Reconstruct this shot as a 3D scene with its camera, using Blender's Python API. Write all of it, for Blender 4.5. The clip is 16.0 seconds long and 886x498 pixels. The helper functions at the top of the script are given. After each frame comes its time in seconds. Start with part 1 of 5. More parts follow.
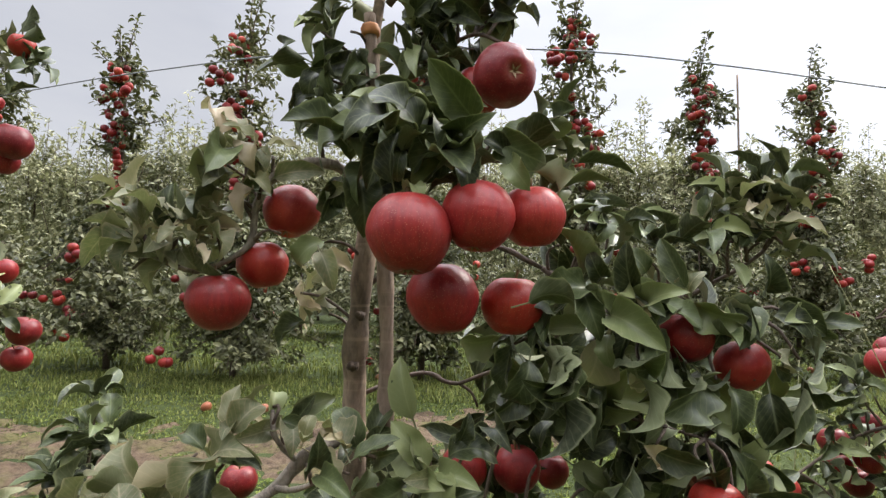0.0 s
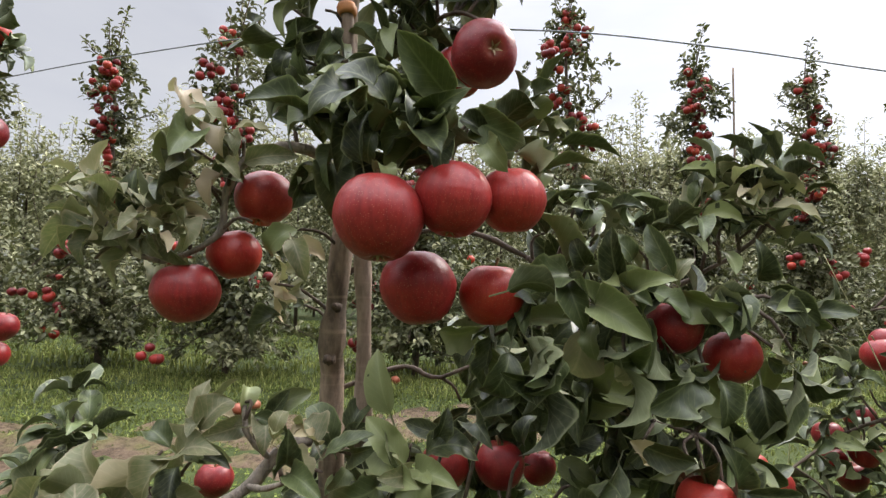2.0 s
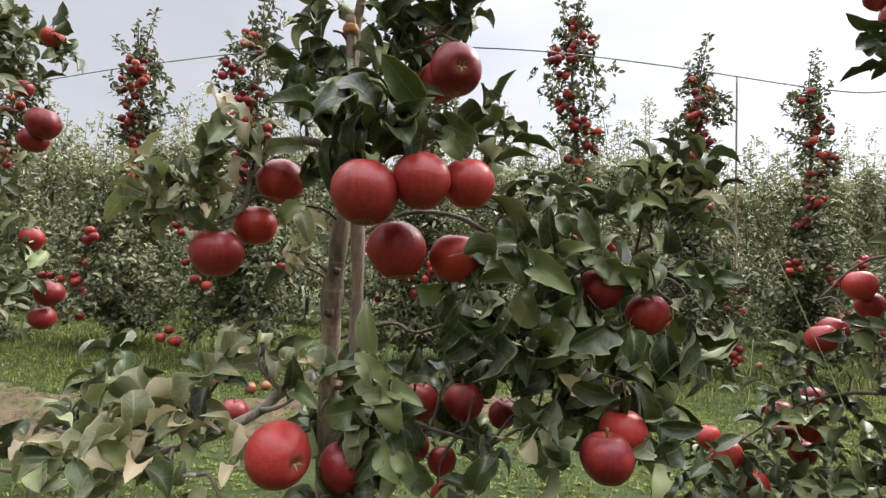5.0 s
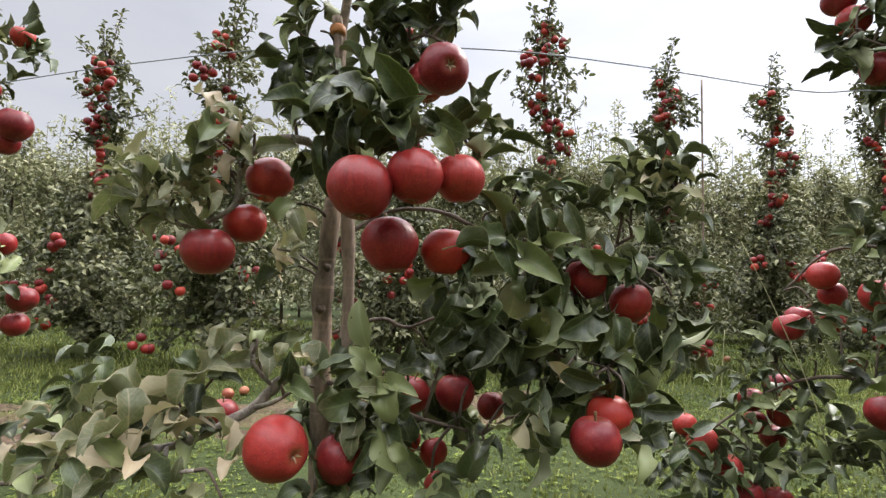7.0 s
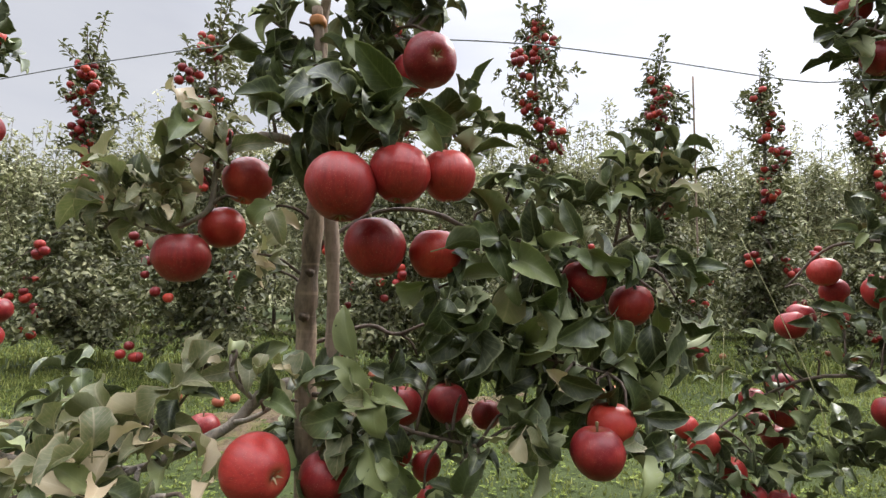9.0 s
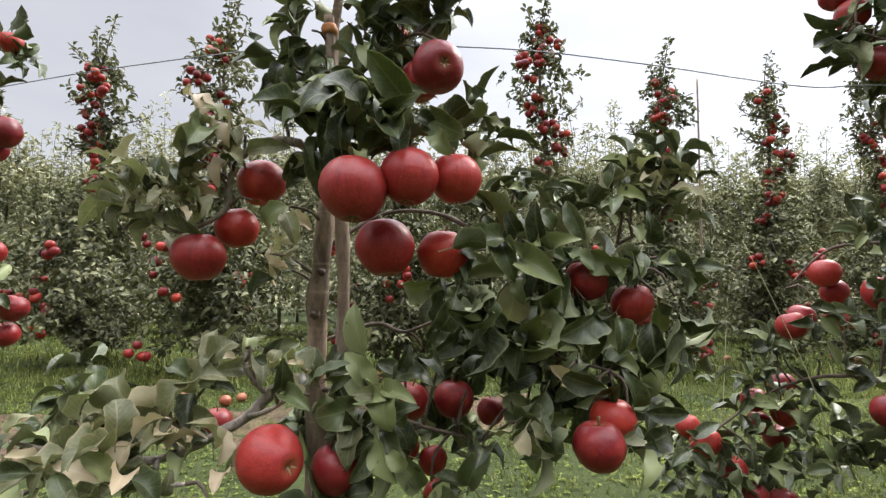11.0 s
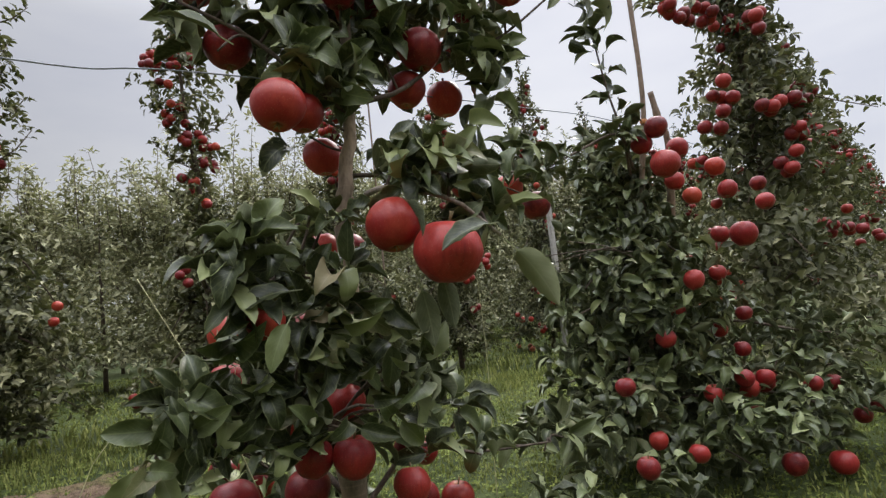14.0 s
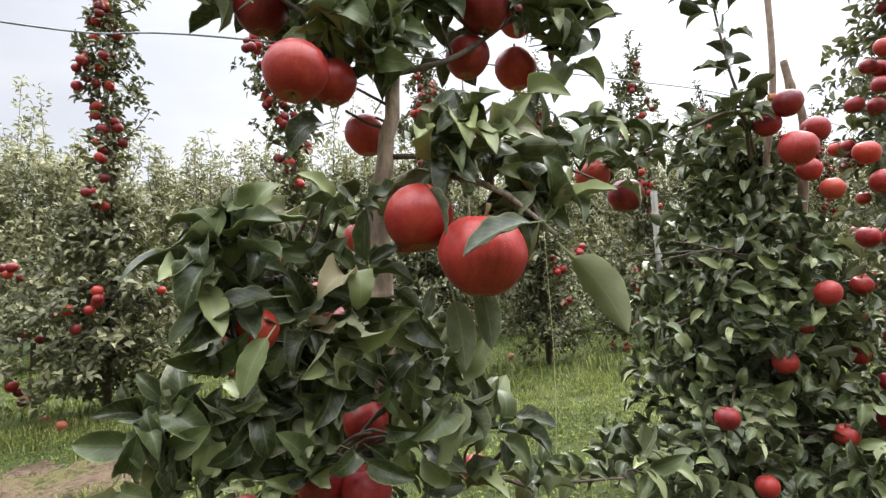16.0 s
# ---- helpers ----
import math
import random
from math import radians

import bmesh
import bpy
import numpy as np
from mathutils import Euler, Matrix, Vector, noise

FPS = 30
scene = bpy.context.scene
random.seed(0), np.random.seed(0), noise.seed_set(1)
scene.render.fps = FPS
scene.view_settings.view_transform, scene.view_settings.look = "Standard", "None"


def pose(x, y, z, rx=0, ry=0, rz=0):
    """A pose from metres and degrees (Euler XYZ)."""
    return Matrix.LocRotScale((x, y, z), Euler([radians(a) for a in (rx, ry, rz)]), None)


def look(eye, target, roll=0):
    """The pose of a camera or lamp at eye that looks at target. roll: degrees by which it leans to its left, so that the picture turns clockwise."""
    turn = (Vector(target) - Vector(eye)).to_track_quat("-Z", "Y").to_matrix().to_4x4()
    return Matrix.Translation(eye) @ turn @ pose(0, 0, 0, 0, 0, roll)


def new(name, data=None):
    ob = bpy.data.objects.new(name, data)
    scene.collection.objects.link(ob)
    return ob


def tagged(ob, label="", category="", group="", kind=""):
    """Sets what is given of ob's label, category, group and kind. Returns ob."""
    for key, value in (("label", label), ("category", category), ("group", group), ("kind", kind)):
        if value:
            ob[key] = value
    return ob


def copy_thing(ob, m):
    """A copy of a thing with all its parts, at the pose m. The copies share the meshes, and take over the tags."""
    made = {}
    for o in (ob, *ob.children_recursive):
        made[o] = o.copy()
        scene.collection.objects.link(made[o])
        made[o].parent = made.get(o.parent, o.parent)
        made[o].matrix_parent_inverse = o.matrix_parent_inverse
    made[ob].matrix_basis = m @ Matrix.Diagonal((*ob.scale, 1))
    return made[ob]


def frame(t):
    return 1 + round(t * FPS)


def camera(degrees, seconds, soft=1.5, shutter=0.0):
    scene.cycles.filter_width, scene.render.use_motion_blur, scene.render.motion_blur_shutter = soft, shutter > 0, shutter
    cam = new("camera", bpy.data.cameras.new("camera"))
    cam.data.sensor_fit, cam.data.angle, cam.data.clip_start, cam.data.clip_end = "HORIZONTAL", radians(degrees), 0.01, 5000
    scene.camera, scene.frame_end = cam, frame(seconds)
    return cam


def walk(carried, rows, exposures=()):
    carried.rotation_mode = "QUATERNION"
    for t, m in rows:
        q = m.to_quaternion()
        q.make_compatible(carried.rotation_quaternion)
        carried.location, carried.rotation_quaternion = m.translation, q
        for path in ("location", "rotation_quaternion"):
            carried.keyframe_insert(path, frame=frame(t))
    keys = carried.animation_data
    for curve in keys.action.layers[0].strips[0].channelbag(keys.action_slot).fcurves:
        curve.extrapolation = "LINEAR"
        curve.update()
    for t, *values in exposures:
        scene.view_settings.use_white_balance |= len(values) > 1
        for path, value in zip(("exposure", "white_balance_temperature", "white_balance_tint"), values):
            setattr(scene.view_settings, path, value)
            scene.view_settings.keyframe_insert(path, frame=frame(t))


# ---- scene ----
cam = camera(81.0, 16.0, soft=1.4)
PATH = [
    (0, (0.112, -0.058, 0.792), (0.049, 1.935, 0.946), 1.4),
    (0.5, (0.118, -0.05, 0.791), (0.061, 1.943, 0.95), 1.3),
    (1, (0.126, -0.031, 0.79), (0.069, 1.962, 0.946), 1.3),
    (1.5, (0.134, -0.007, 0.788), (0.084, 1.987, 0.939), 1.3),
    (2, (0.138, -0.023, 0.783), (0.086, 1.972, 0.923), 1.2),
    (2.5, (0.137, -0.07, 0.781), (0.089, 1.925, 0.925), 1.1),
    (3, (0.123, -0.145, 0.766), (0.087, 1.85, 0.913), 0.9),
    (3.5, (0.106, -0.274, 0.729), (0.085, 1.72, 0.886), 0.7),
    (3.7, (0.113, -0.323, 0.707), (0.092, 1.671, 0.87), 0.9),
    (5.8, (0.236, -0.144, 0.734), (0.082, 1.846, 0.87), 3.1),
    (6, (0.228, -0.149, 0.731), (0.057, 1.837, 0.882), 2.7),
    (6.5, (0.182, -0.188, 0.734), (0.102, 1.804, 0.894), 2.2),
    (7, (0.178, -0.225, 0.707), (0.179, 1.768, 0.868), 1.7),
    (7.5, (0.179, -0.25, 0.71), (0.216, 1.743, 0.883), 1.1),
    (8, (0.183, -0.221, 0.71), (0.216, 1.771, 0.882), 1.0),
    (8.5, (0.186, -0.172, 0.713), (0.216, 1.821, 0.879), 0.8),
    (11, (0.18, -0.203, 0.708), (0.189, 1.79, 0.88), 0.9),
    (11.5, (0.301, -0.295, 0.702), (0.379, 1.695, 0.888), 0.5),
    (12, (0.52, -0.435, 0.706), (0.797, 1.534, 0.921), -0.8),
    (12.5, (0.804, -0.335, 0.712), (1.372, 1.568, 0.948), -1.6),
    (13, (1.045, -0.216, 0.717), (1.834, 1.609, 0.936), -5.4),
    (13.5, (1.134, -0.069, 0.746), (1.966, 1.737, 0.961), -5.8),
    (14, (1.205, -0.002, 0.763), (2.029, 1.811, 0.957), -6.2),
    (14.5, (1.282, 0.062, 0.809), (2.024, 1.909, 1.002), -5.9),
    (15, (1.339, 0.098, 0.796), (1.935, 1.996, 0.995), -3.9),
    (15.5, (1.346, 0.125, 0.783), (1.848, 2.053, 0.956), -3.1),
    (16, (1.349, 0.123, 0.794), (1.815, 2.061, 0.957), -2.7),
]
walk(cam, [(t, look(eye, aim, roll)) for t, eye, aim, roll in PATH],
     [(0.0, 0.0), (11.0, 0.05), (12.0, -0.05), (12.5, -0.24), (13.0, -0.52), (13.5, -0.60), (14.0, -0.46), (14.5, -0.18), (15.0, 0.09), (15.5, 0.28), (16.0, 0.35)])

# ---- sky and sun: bright overcast, the sun behind thin cloud ahead and to the right ----
SUN_AZ, SUN_EL = 52.0, 42.0          # degrees east of +y, degrees up
sun_way = Vector((math.sin(radians(SUN_AZ)) * math.cos(radians(SUN_EL)), math.cos(radians(SUN_AZ)) * math.cos(radians(SUN_EL)), math.sin(radians(SUN_EL))))
world = bpy.data.worlds.new("overcast_sky")
scene.world = world
world.use_nodes = True
wt = world.node_tree
wt.nodes.clear()


def wnode(kind, **values):
    n = wt.nodes.new(kind)
    for k, v in values.items():
        n.inputs[k].default_value = v
    return n


w_out = wnode("ShaderNodeOutputWorld")
w_bg = wnode("ShaderNodeBackground", Strength=1.0)
w_sky = wt.nodes.new("ShaderNodeTexSky")
w_sky.sky_type, w_sky.sun_disc = "NISHITA", False
w_sky.sun_elevation, w_sky.sun_rotation = radians(SUN_EL), radians(SUN_AZ)
w_dim = wt.nodes.new("ShaderNodeVectorMath")
w_dim.operation = "SCALE"
w_dim.inputs["Scale"].default_value = 0.09
w_co = wt.nodes.new("ShaderNodeTexCoord")
w_map = wt.nodes.new("ShaderNodeMapping")
w_map.inputs["Scale"].default_value = (1.0, 1.0, 3.2)
w_noise = wnode("ShaderNodeTexNoise", Scale=1.7, Detail=5.0, Roughness=0.55)
w_ramp = wt.nodes.new("ShaderNodeValToRGB")
w_ramp.color_ramp.elements[0].position, w_ramp.color_ramp.elements[0].color = 0.35, (0.70, 0.72, 0.81, 1)
w_ramp.color_ramp.elements[1].position, w_ramp.color_ramp.elements[1].color = 0.68, (0.85, 0.86, 0.91, 1)
w_dot = wt.nodes.new("ShaderNodeVectorMath")
w_dot.operation = "DOT_PRODUCT"
w_dot.inputs[1].default_value = sun_way
w_glow = wt.nodes.new("ShaderNodeMapRange")
w_glow.inputs["From Min"].default_value, w_glow.inputs["From Max"].default_value = 0.40, 1.0
w_glow.inputs["To Min"].default_value, w_glow.inputs["To Max"].default_value = 0.90, 1.58
w_lit = wt.nodes.new("ShaderNodeVectorMath")
w_lit.operation = "SCALE"
w_mix = wt.nodes.new("ShaderNodeMix")
w_mix.data_type = "RGBA"
w_mix.inputs["Factor"].default_value = 0.88
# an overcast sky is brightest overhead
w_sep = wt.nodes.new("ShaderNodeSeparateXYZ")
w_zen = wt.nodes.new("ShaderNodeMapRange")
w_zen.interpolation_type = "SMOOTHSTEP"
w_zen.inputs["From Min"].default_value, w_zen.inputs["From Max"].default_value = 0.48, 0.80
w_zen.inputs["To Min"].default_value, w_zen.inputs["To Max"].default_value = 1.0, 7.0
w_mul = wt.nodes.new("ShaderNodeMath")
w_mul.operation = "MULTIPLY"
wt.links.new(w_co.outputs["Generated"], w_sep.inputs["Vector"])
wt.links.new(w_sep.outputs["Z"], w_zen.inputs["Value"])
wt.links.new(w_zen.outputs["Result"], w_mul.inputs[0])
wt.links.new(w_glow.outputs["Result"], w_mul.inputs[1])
wt.links.new(w_co.outputs["Generated"], w_map.inputs["Vector"])
wt.links.new(w_map.outputs["Vector"], w_noise.inputs["Vector"])
wt.links.new(w_noise.outputs["Fac"], w_ramp.inputs["Fac"])
wt.links.new(w_co.outputs["Generated"], w_dot.inputs[0])
wt.links.new(w_dot.outputs["Value"], w_glow.inputs["Value"])
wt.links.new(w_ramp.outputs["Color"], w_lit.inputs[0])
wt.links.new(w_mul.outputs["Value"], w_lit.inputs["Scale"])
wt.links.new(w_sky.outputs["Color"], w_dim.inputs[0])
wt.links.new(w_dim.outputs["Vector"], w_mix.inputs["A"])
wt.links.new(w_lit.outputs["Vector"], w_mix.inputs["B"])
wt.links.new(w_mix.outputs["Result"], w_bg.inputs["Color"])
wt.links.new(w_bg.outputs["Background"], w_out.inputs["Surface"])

sun = new("sun", bpy.data.lights.new("sun", "SUN"))
sun.data.energy, sun.data.angle, sun.data.color = 3.0, radians(18), (1.0, 0.94, 0.85)
sun.matrix_basis = look(sun_way * 30, (0, 0, 0))


# ---- materials ----
class Mat:
    """A small builder of node materials."""

    def __init__(self, name, rough=0.6, spec=0.5):
        self.m = bpy.data.materials.new(name)
        self.m.use_nodes = True
        self.t = self.m.node_tree
        self.b = self.t.nodes["Principled BSDF"]
        self.b.inputs["Roughness"].default_value = rough
        self.b.inputs["Specular IOR Level"].default_value = spec

    def node(self, kind, **values):
        n = self.t.nodes.new(kind)
        for k, v in values.items():
            n.inputs[k].default_value = v
        return n

    def link(self, a, b):
        self.t.links.new(a, b)

    def coords(self, scale=(1, 1, 1), which="Object"):
        co, mp = self.node("ShaderNodeTexCoord"), self.node("ShaderNodeMapping")
        mp.inputs["Scale"].default_value = scale
        self.link(co.outputs[which], mp.inputs["Vector"])
        return mp.outputs["Vector"]

    def noise(self, vec, scale, detail=4.0, rough=0.55):
        n = self.node("ShaderNodeTexNoise", Scale=scale, Detail=detail, Roughness=rough)
        self.link(vec, n.inputs["Vector"])
        return n.outputs["Fac"]

    def ramp(self, fac, *stops):
        n = self.node("ShaderNodeValToRGB")
        e = n.color_ramp.elements
        while len(e) < len(stops):
            e.new(0.5)
        for k, (p, c) in zip(e, stops):
            k.position, k.color = p, (*c, 1)
        self.link(fac, n.inputs["Fac"])
        return n.outputs["Color"]

    def mix(self, fac, a, b, how="MIX"):
        n = self.node("ShaderNodeMix")
        n.data_type, n.blend_type = "RGBA", how
        for slot, v in (("Factor", fac), ("A", a), ("B", b)):
            if isinstance(v, (int, float)):
                n.inputs[slot].default_value = v
            elif isinstance(v, tuple):
                n.inputs[slot].default_value = (*v, 1)
            else:
                self.link(v, n.inputs[slot])
        return n.outputs["Result"]

    def remap(self, v, a, b, c, d):
        n = self.node("ShaderNodeMapRange")
        for k, x in (("From Min", a), ("From Max", b), ("To Min", c), ("To Max", d)):
            n.inputs[k].default_value = x
        self.link(v, n.inputs["Value"])
        return n.outputs["Result"]

    def bump(self, h, strength=0.3, distance=0.01):
        n = self.node("ShaderNodeBump", Strength=strength, Distance=distance)
        self.link(h, n.inputs["Height"])
        self.link(n.outputs["Normal"], self.b.inputs["Normal"])

    def color(self, c):
        self.link(c, self.b.inputs["Base Color"])
        return self


def leaf_material(name, dark, mid, light, rough, see_through, veins, per_island, spec=0.42):
    k = Mat(name, rough, spec)
    if per_island:
        rnd = k.node("ShaderNodeNewGeometry").outputs["Random Per Island"]
    else:
        rnd = k.node("ShaderNodeObjectInfo").outputs["Random"]
    base = k.ramp(rnd, (0.0, dark), (0.34, tuple(0.75 * a + 0.25 * b for a, b in zip(dark, mid))), (0.70, mid), (1.0, light))
    vec = k.coords((1, 1, 1), "Object")
    spot = k.noise(vec, 9.0 if not per_island else 110.0, 3.0)
    base = k.mix(k.remap(spot, 0.35, 0.75, 0.0, 0.22), base, light)
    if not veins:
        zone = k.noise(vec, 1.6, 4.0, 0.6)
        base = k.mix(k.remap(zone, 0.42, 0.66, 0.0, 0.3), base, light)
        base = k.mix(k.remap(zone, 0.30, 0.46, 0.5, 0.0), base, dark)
    if veins:
        uv = k.node("ShaderNodeTexCoord").outputs["UV"]
        sep = k.node("ShaderNodeSeparateXYZ")
        k.link(uv, sep.inputs["Vector"])
        side = k.node("ShaderNodeMath")
        side.operation = "ABSOLUTE"
        k.link(sep.outputs["X"], side.inputs[0])
        rib = k.remap(side.outputs["Value"], 0.02, 0.09, 1.0, 0.0)
        slant = k.node("ShaderNodeMath")
        slant.operation = "MULTIPLY_ADD"
        k.link(side.outputs["Value"], slant.inputs[0])
        slant.inputs[1].default_value = -0.34
        k.link(sep.outputs["Y"], slant.inputs[2])
        wave = k.node("ShaderNodeMath")
        wave.operation = "SINE"
        mul = k.node("ShaderNodeMath")
        mul.operation = "MULTIPLY"
        mul.inputs[1].default_value = 56.0
        k.link(slant.outputs["Value"], mul.inputs[0])
        k.link(mul.outputs["Value"], wave.inputs[0])
        vein = k.remap(wave.outputs["Value"], 0.80, 1.0, 0.0, 0.45)
        both = k.node("ShaderNodeMath")
        both.operation = "MAXIMUM"
        k.link(rib, both.inputs[0])
        k.link(vein, both.inputs[1])
        base = k.mix(k.remap(both.outputs["Value"], 0, 1, 0, 0.25), base, tuple(min(1, c * 1.3 + 0.03) for c in light))
        base = k.mix(k.remap(side.outputs["Value"], 0.88, 1.0, 0.0, 0.55), base, light)
        rust = k.noise(vec, 22.0 if not per_island else 240.0, 5.0, 0.7)
        base = k.mix(k.remap(rust, 0.71, 0.77, 0.0, 0.55), base, (0.17, 0.09, 0.04))
        puff = k.node("ShaderNodeMath")
        puff.operation = "ADD"
        k.link(both.outputs["Value"], puff.inputs[0])
        k.link(k.noise(vec, 14.0 if not per_island else 160.0, 4.0), puff.inputs[1])
        k.bump(puff.outputs["Value"], -0.8, 0.035)
    k.color(base)
    if see_through:
        tr = k.node("ShaderNodeBsdfTranslucent")
        tint = k.mix(0.4, base, (0.29, 0.34, 0.08))
        k.link(tint, tr.inputs["Color"])
        ms = k.node("ShaderNodeMixShader", Fac=see_through)
        k.link(k.b.outputs["BSDF"], ms.inputs[1])
        k.link(tr.outputs["BSDF"], ms.inputs[2])
        k.link(ms.outputs["Shader"], k.t.nodes["Material Output"].inputs["Surface"])
    return k.m


TOP = ((0.006, 0.011, 0.004), (0.088, 0.114, 0.045), (0.29, 0.32, 0.142))
UNDER = ((0.030, 0.038, 0.020), (0.155, 0.175, 0.092), (0.33, 0.34, 0.20))
LEAF = leaf_material("apple_leaf", *TOP, 0.40, 0.19, True, False, 0.40)
LEAF_OLD = leaf_material("yellowing_leaf", (0.07, 0.085, 0.034), (0.21, 0.215, 0.105), (0.42, 0.33, 0.215), 0.55, 0.2, True, False)
LEAF_UNDER = leaf_material("leaf_underside", *UNDER, 0.6, 0.20, True, False, 0.2)
LEAF_MASS_UNDER = leaf_material("leaf_mass_underside", *UNDER, 0.6, 0.11, True, True, 0.2)
LEAF_MASS = leaf_material("leaf_mass", *TOP, 0.40, 0.11, True, True, 0.40)
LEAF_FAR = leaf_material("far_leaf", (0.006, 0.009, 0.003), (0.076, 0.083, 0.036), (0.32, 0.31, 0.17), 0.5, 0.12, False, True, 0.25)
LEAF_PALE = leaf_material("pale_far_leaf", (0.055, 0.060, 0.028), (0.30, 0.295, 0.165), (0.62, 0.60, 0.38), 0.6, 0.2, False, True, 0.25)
GRASS = leaf_material("grass_blade", (0.026, 0.038, 0.008), (0.125, 0.152, 0.038), (0.34, 0.345, 0.125), 0.7, 0.25, False, True, 0.06)
WEED = leaf_material("clover_leaf", (0.022, 0.038, 0.008), (0.105, 0.145, 0.032), (0.25, 0.28, 0.075), 0.75, 0.2, False, True, 0.06)


def apple_material(name, deep, red, warm, blush):
    k = Mat(name, 0.33, 0.34)
    info = k.node("ShaderNodeObjectInfo").outputs["Random"]
    vec = k.coords((1, 1, 1))
    shift = k.node("ShaderNodeVectorMath")
    shift.operation = "ADD"
    k.link(vec, shift.inputs[0])
    comb = k.node("ShaderNodeCombineXYZ")
    mul = k.node("ShaderNodeMath")
    mul.operation = "MULTIPLY"
    mul.inputs[1].default_value = 37.0
    k.link(info, mul.inputs[0])
    k.link(mul.outputs["Value"], comb.inputs["X"])
    k.link(comb.outputs["Vector"], shift.inputs[1])
    v = shift.outputs["Vector"]
    base = k.ramp(info, (0.0, deep), (0.6, red), (1.0, warm))
    broad = k.noise(v, 1.3, 2.0)
    base = k.mix(k.remap(broad, 0.42, 0.70, 0.0, 0.5), base, warm)
    streak = k.node("ShaderNodeTexNoise", Scale=1.0, Detail=3.0, Roughness=0.6)
    mp = k.node("ShaderNodeMapping")
    mp.inputs["Scale"].default_value = (9, 9, 0.9)
    k.link(v, mp.inputs["Vector"])
    k.link(mp.outputs["Vector"], streak.inputs["Vector"])
    base = k.mix(k.remap(streak.outputs["Fac"], 0.42, 0.72, 0.0, 0.45), base, deep)
    # the stalk cavity and the calyx end keep a greener skin
    sep = k.node("ShaderNodeSeparateXYZ")
    k.link(vec, sep.inputs["Vector"])
    rad = k.node("ShaderNodeVectorMath")
    rad.operation = "LENGTH"
    flat = k.node("ShaderNodeCombineXYZ")
    k.link(sep.outputs["X"], flat.inputs["X"])
    k.link(sep.outputs["Y"], flat.inputs["Y"])
    k.link(flat.outputs["Vector"], rad.inputs[0])
    base = k.mix(k.remap(rad.outputs["Value"], 0.10, 0.42, 0.55, 0.0), base, blush)
    vor = k.node("ShaderNodeTexVoronoi", Scale=20.0)
    k.link(v, vor.inputs["Vector"])
    dots = k.remap(vor.outputs["Distance"], 0.09, 0.21, 0.6, 0.0)
    base = k.mix(dots, base, (0.50, 0.25, 0.17))
    k.color(base)
    rn = k.noise(v, 6.0, 4.0)
    k.link(k.remap(rn, 0.3, 0.7, 0.31, 0.48), k.b.inputs["Roughness"])
    k.bump(k.noise(v, 2.2, 2.0), 0.05, 0.04)
    return k.m


APPLE = apple_material("red_apple_skin", (0.100, 0.006, 0.009), (0.225, 0.012, 0.014), (0.36, 0.034, 0.026), (0.28, 0.10, 0.035))
APPLE_DEEP = apple_material("dark_crimson_apple_skin", (0.080, 0.005, 0.008), (0.165, 0.009, 0.012), (0.27, 0.023, 0.019), (0.18, 0.06, 0.02))
APPLE_WARM = apple_material("orange_red_apple_skin", (0.19, 0.011, 0.010), (0.34, 0.024, 0.017), (0.45, 0.062, 0.031), (0.44, 0.20, 0.06))
APPLE_FALLEN = apple_material("fallen_apple_skin", (0.20, 0.035, 0.02), (0.30, 0.075, 0.035), (0.34, 0.14, 0.07), (0.5, 0.33, 0.12))


def bark_material(name, dark, light, scale):
    k = Mat(name, 0.8, 0.25)
    vec = k.coords((1, 1, 0.35))
    a, b = k.noise(vec, scale, 6.0, 0.65), k.noise(vec, scale * 5, 5.0, 0.6)
    c = k.ramp(a, (0.3, dark), (0.7, light))
    c = k.mix(k.remap(b, 0.45, 0.7, 0.0, 0.6), c, tuple(x * 0.45 for x in dark))
    ring = k.coords((4, 4, 90))
    c = k.mix(k.remap(k.noise(ring, 1.0, 2.0), 0.58, 0.68, 0.0, 0.18), c, tuple(min(1, x * 1.35) for x in light))
    k.color(c)
    k.bump(b, 0.6, 0.004)
    return k.m


BARK = bark_material("apple_bark", (0.090, 0.068, 0.050), (0.45, 0.335, 0.242), 17.0)
BARK_GREY = bark_material("old_spur_bark", (0.15, 0.125, 0.10), (0.42, 0.36, 0.30), 45.0)
BARK_DARK = bark_material("twig_bark", (0.06, 0.045, 0.035), (0.17, 0.125, 0.095), 40.0)
CANE = bark_material("weathered_cane", (0.19, 0.135, 0.100), (0.34, 0.255, 0.195), 20.0)
POST = bark_material("weathered_post", (0.33, 0.31, 0.28), (0.52, 0.50, 0.46), 9.0)


def plain(name, color, rough=0.6, metal=0.0, scale=30.0, amount=0.25):
    k = Mat(name, rough)
    k.b.inputs["Metallic"].default_value = metal
    n = k.noise(k.coords(), scale, 4.0)
    k.color(k.mix(k.remap(n, 0.3, 0.7, 0.0, 1.0), tuple(c * (1 - amount) for c in color), tuple(min(1, c * (1 + amount)) for c in color)))
    return k.m


WIRE = plain("galvanised_wire", (0.22, 0.23, 0.24), 0.5, 0.6)
TIE = plain("orange_tie", (0.50, 0.20, 0.07), 0.6)
CALYX = plain("dry_calyx", (0.28, 0.20, 0.11), 0.8)
STALK = plain("apple_stalk", (0.14, 0.10, 0.04), 0.7)
STRAW = plain("dry_grass_stalk", (0.42, 0.40, 0.22), 0.7)


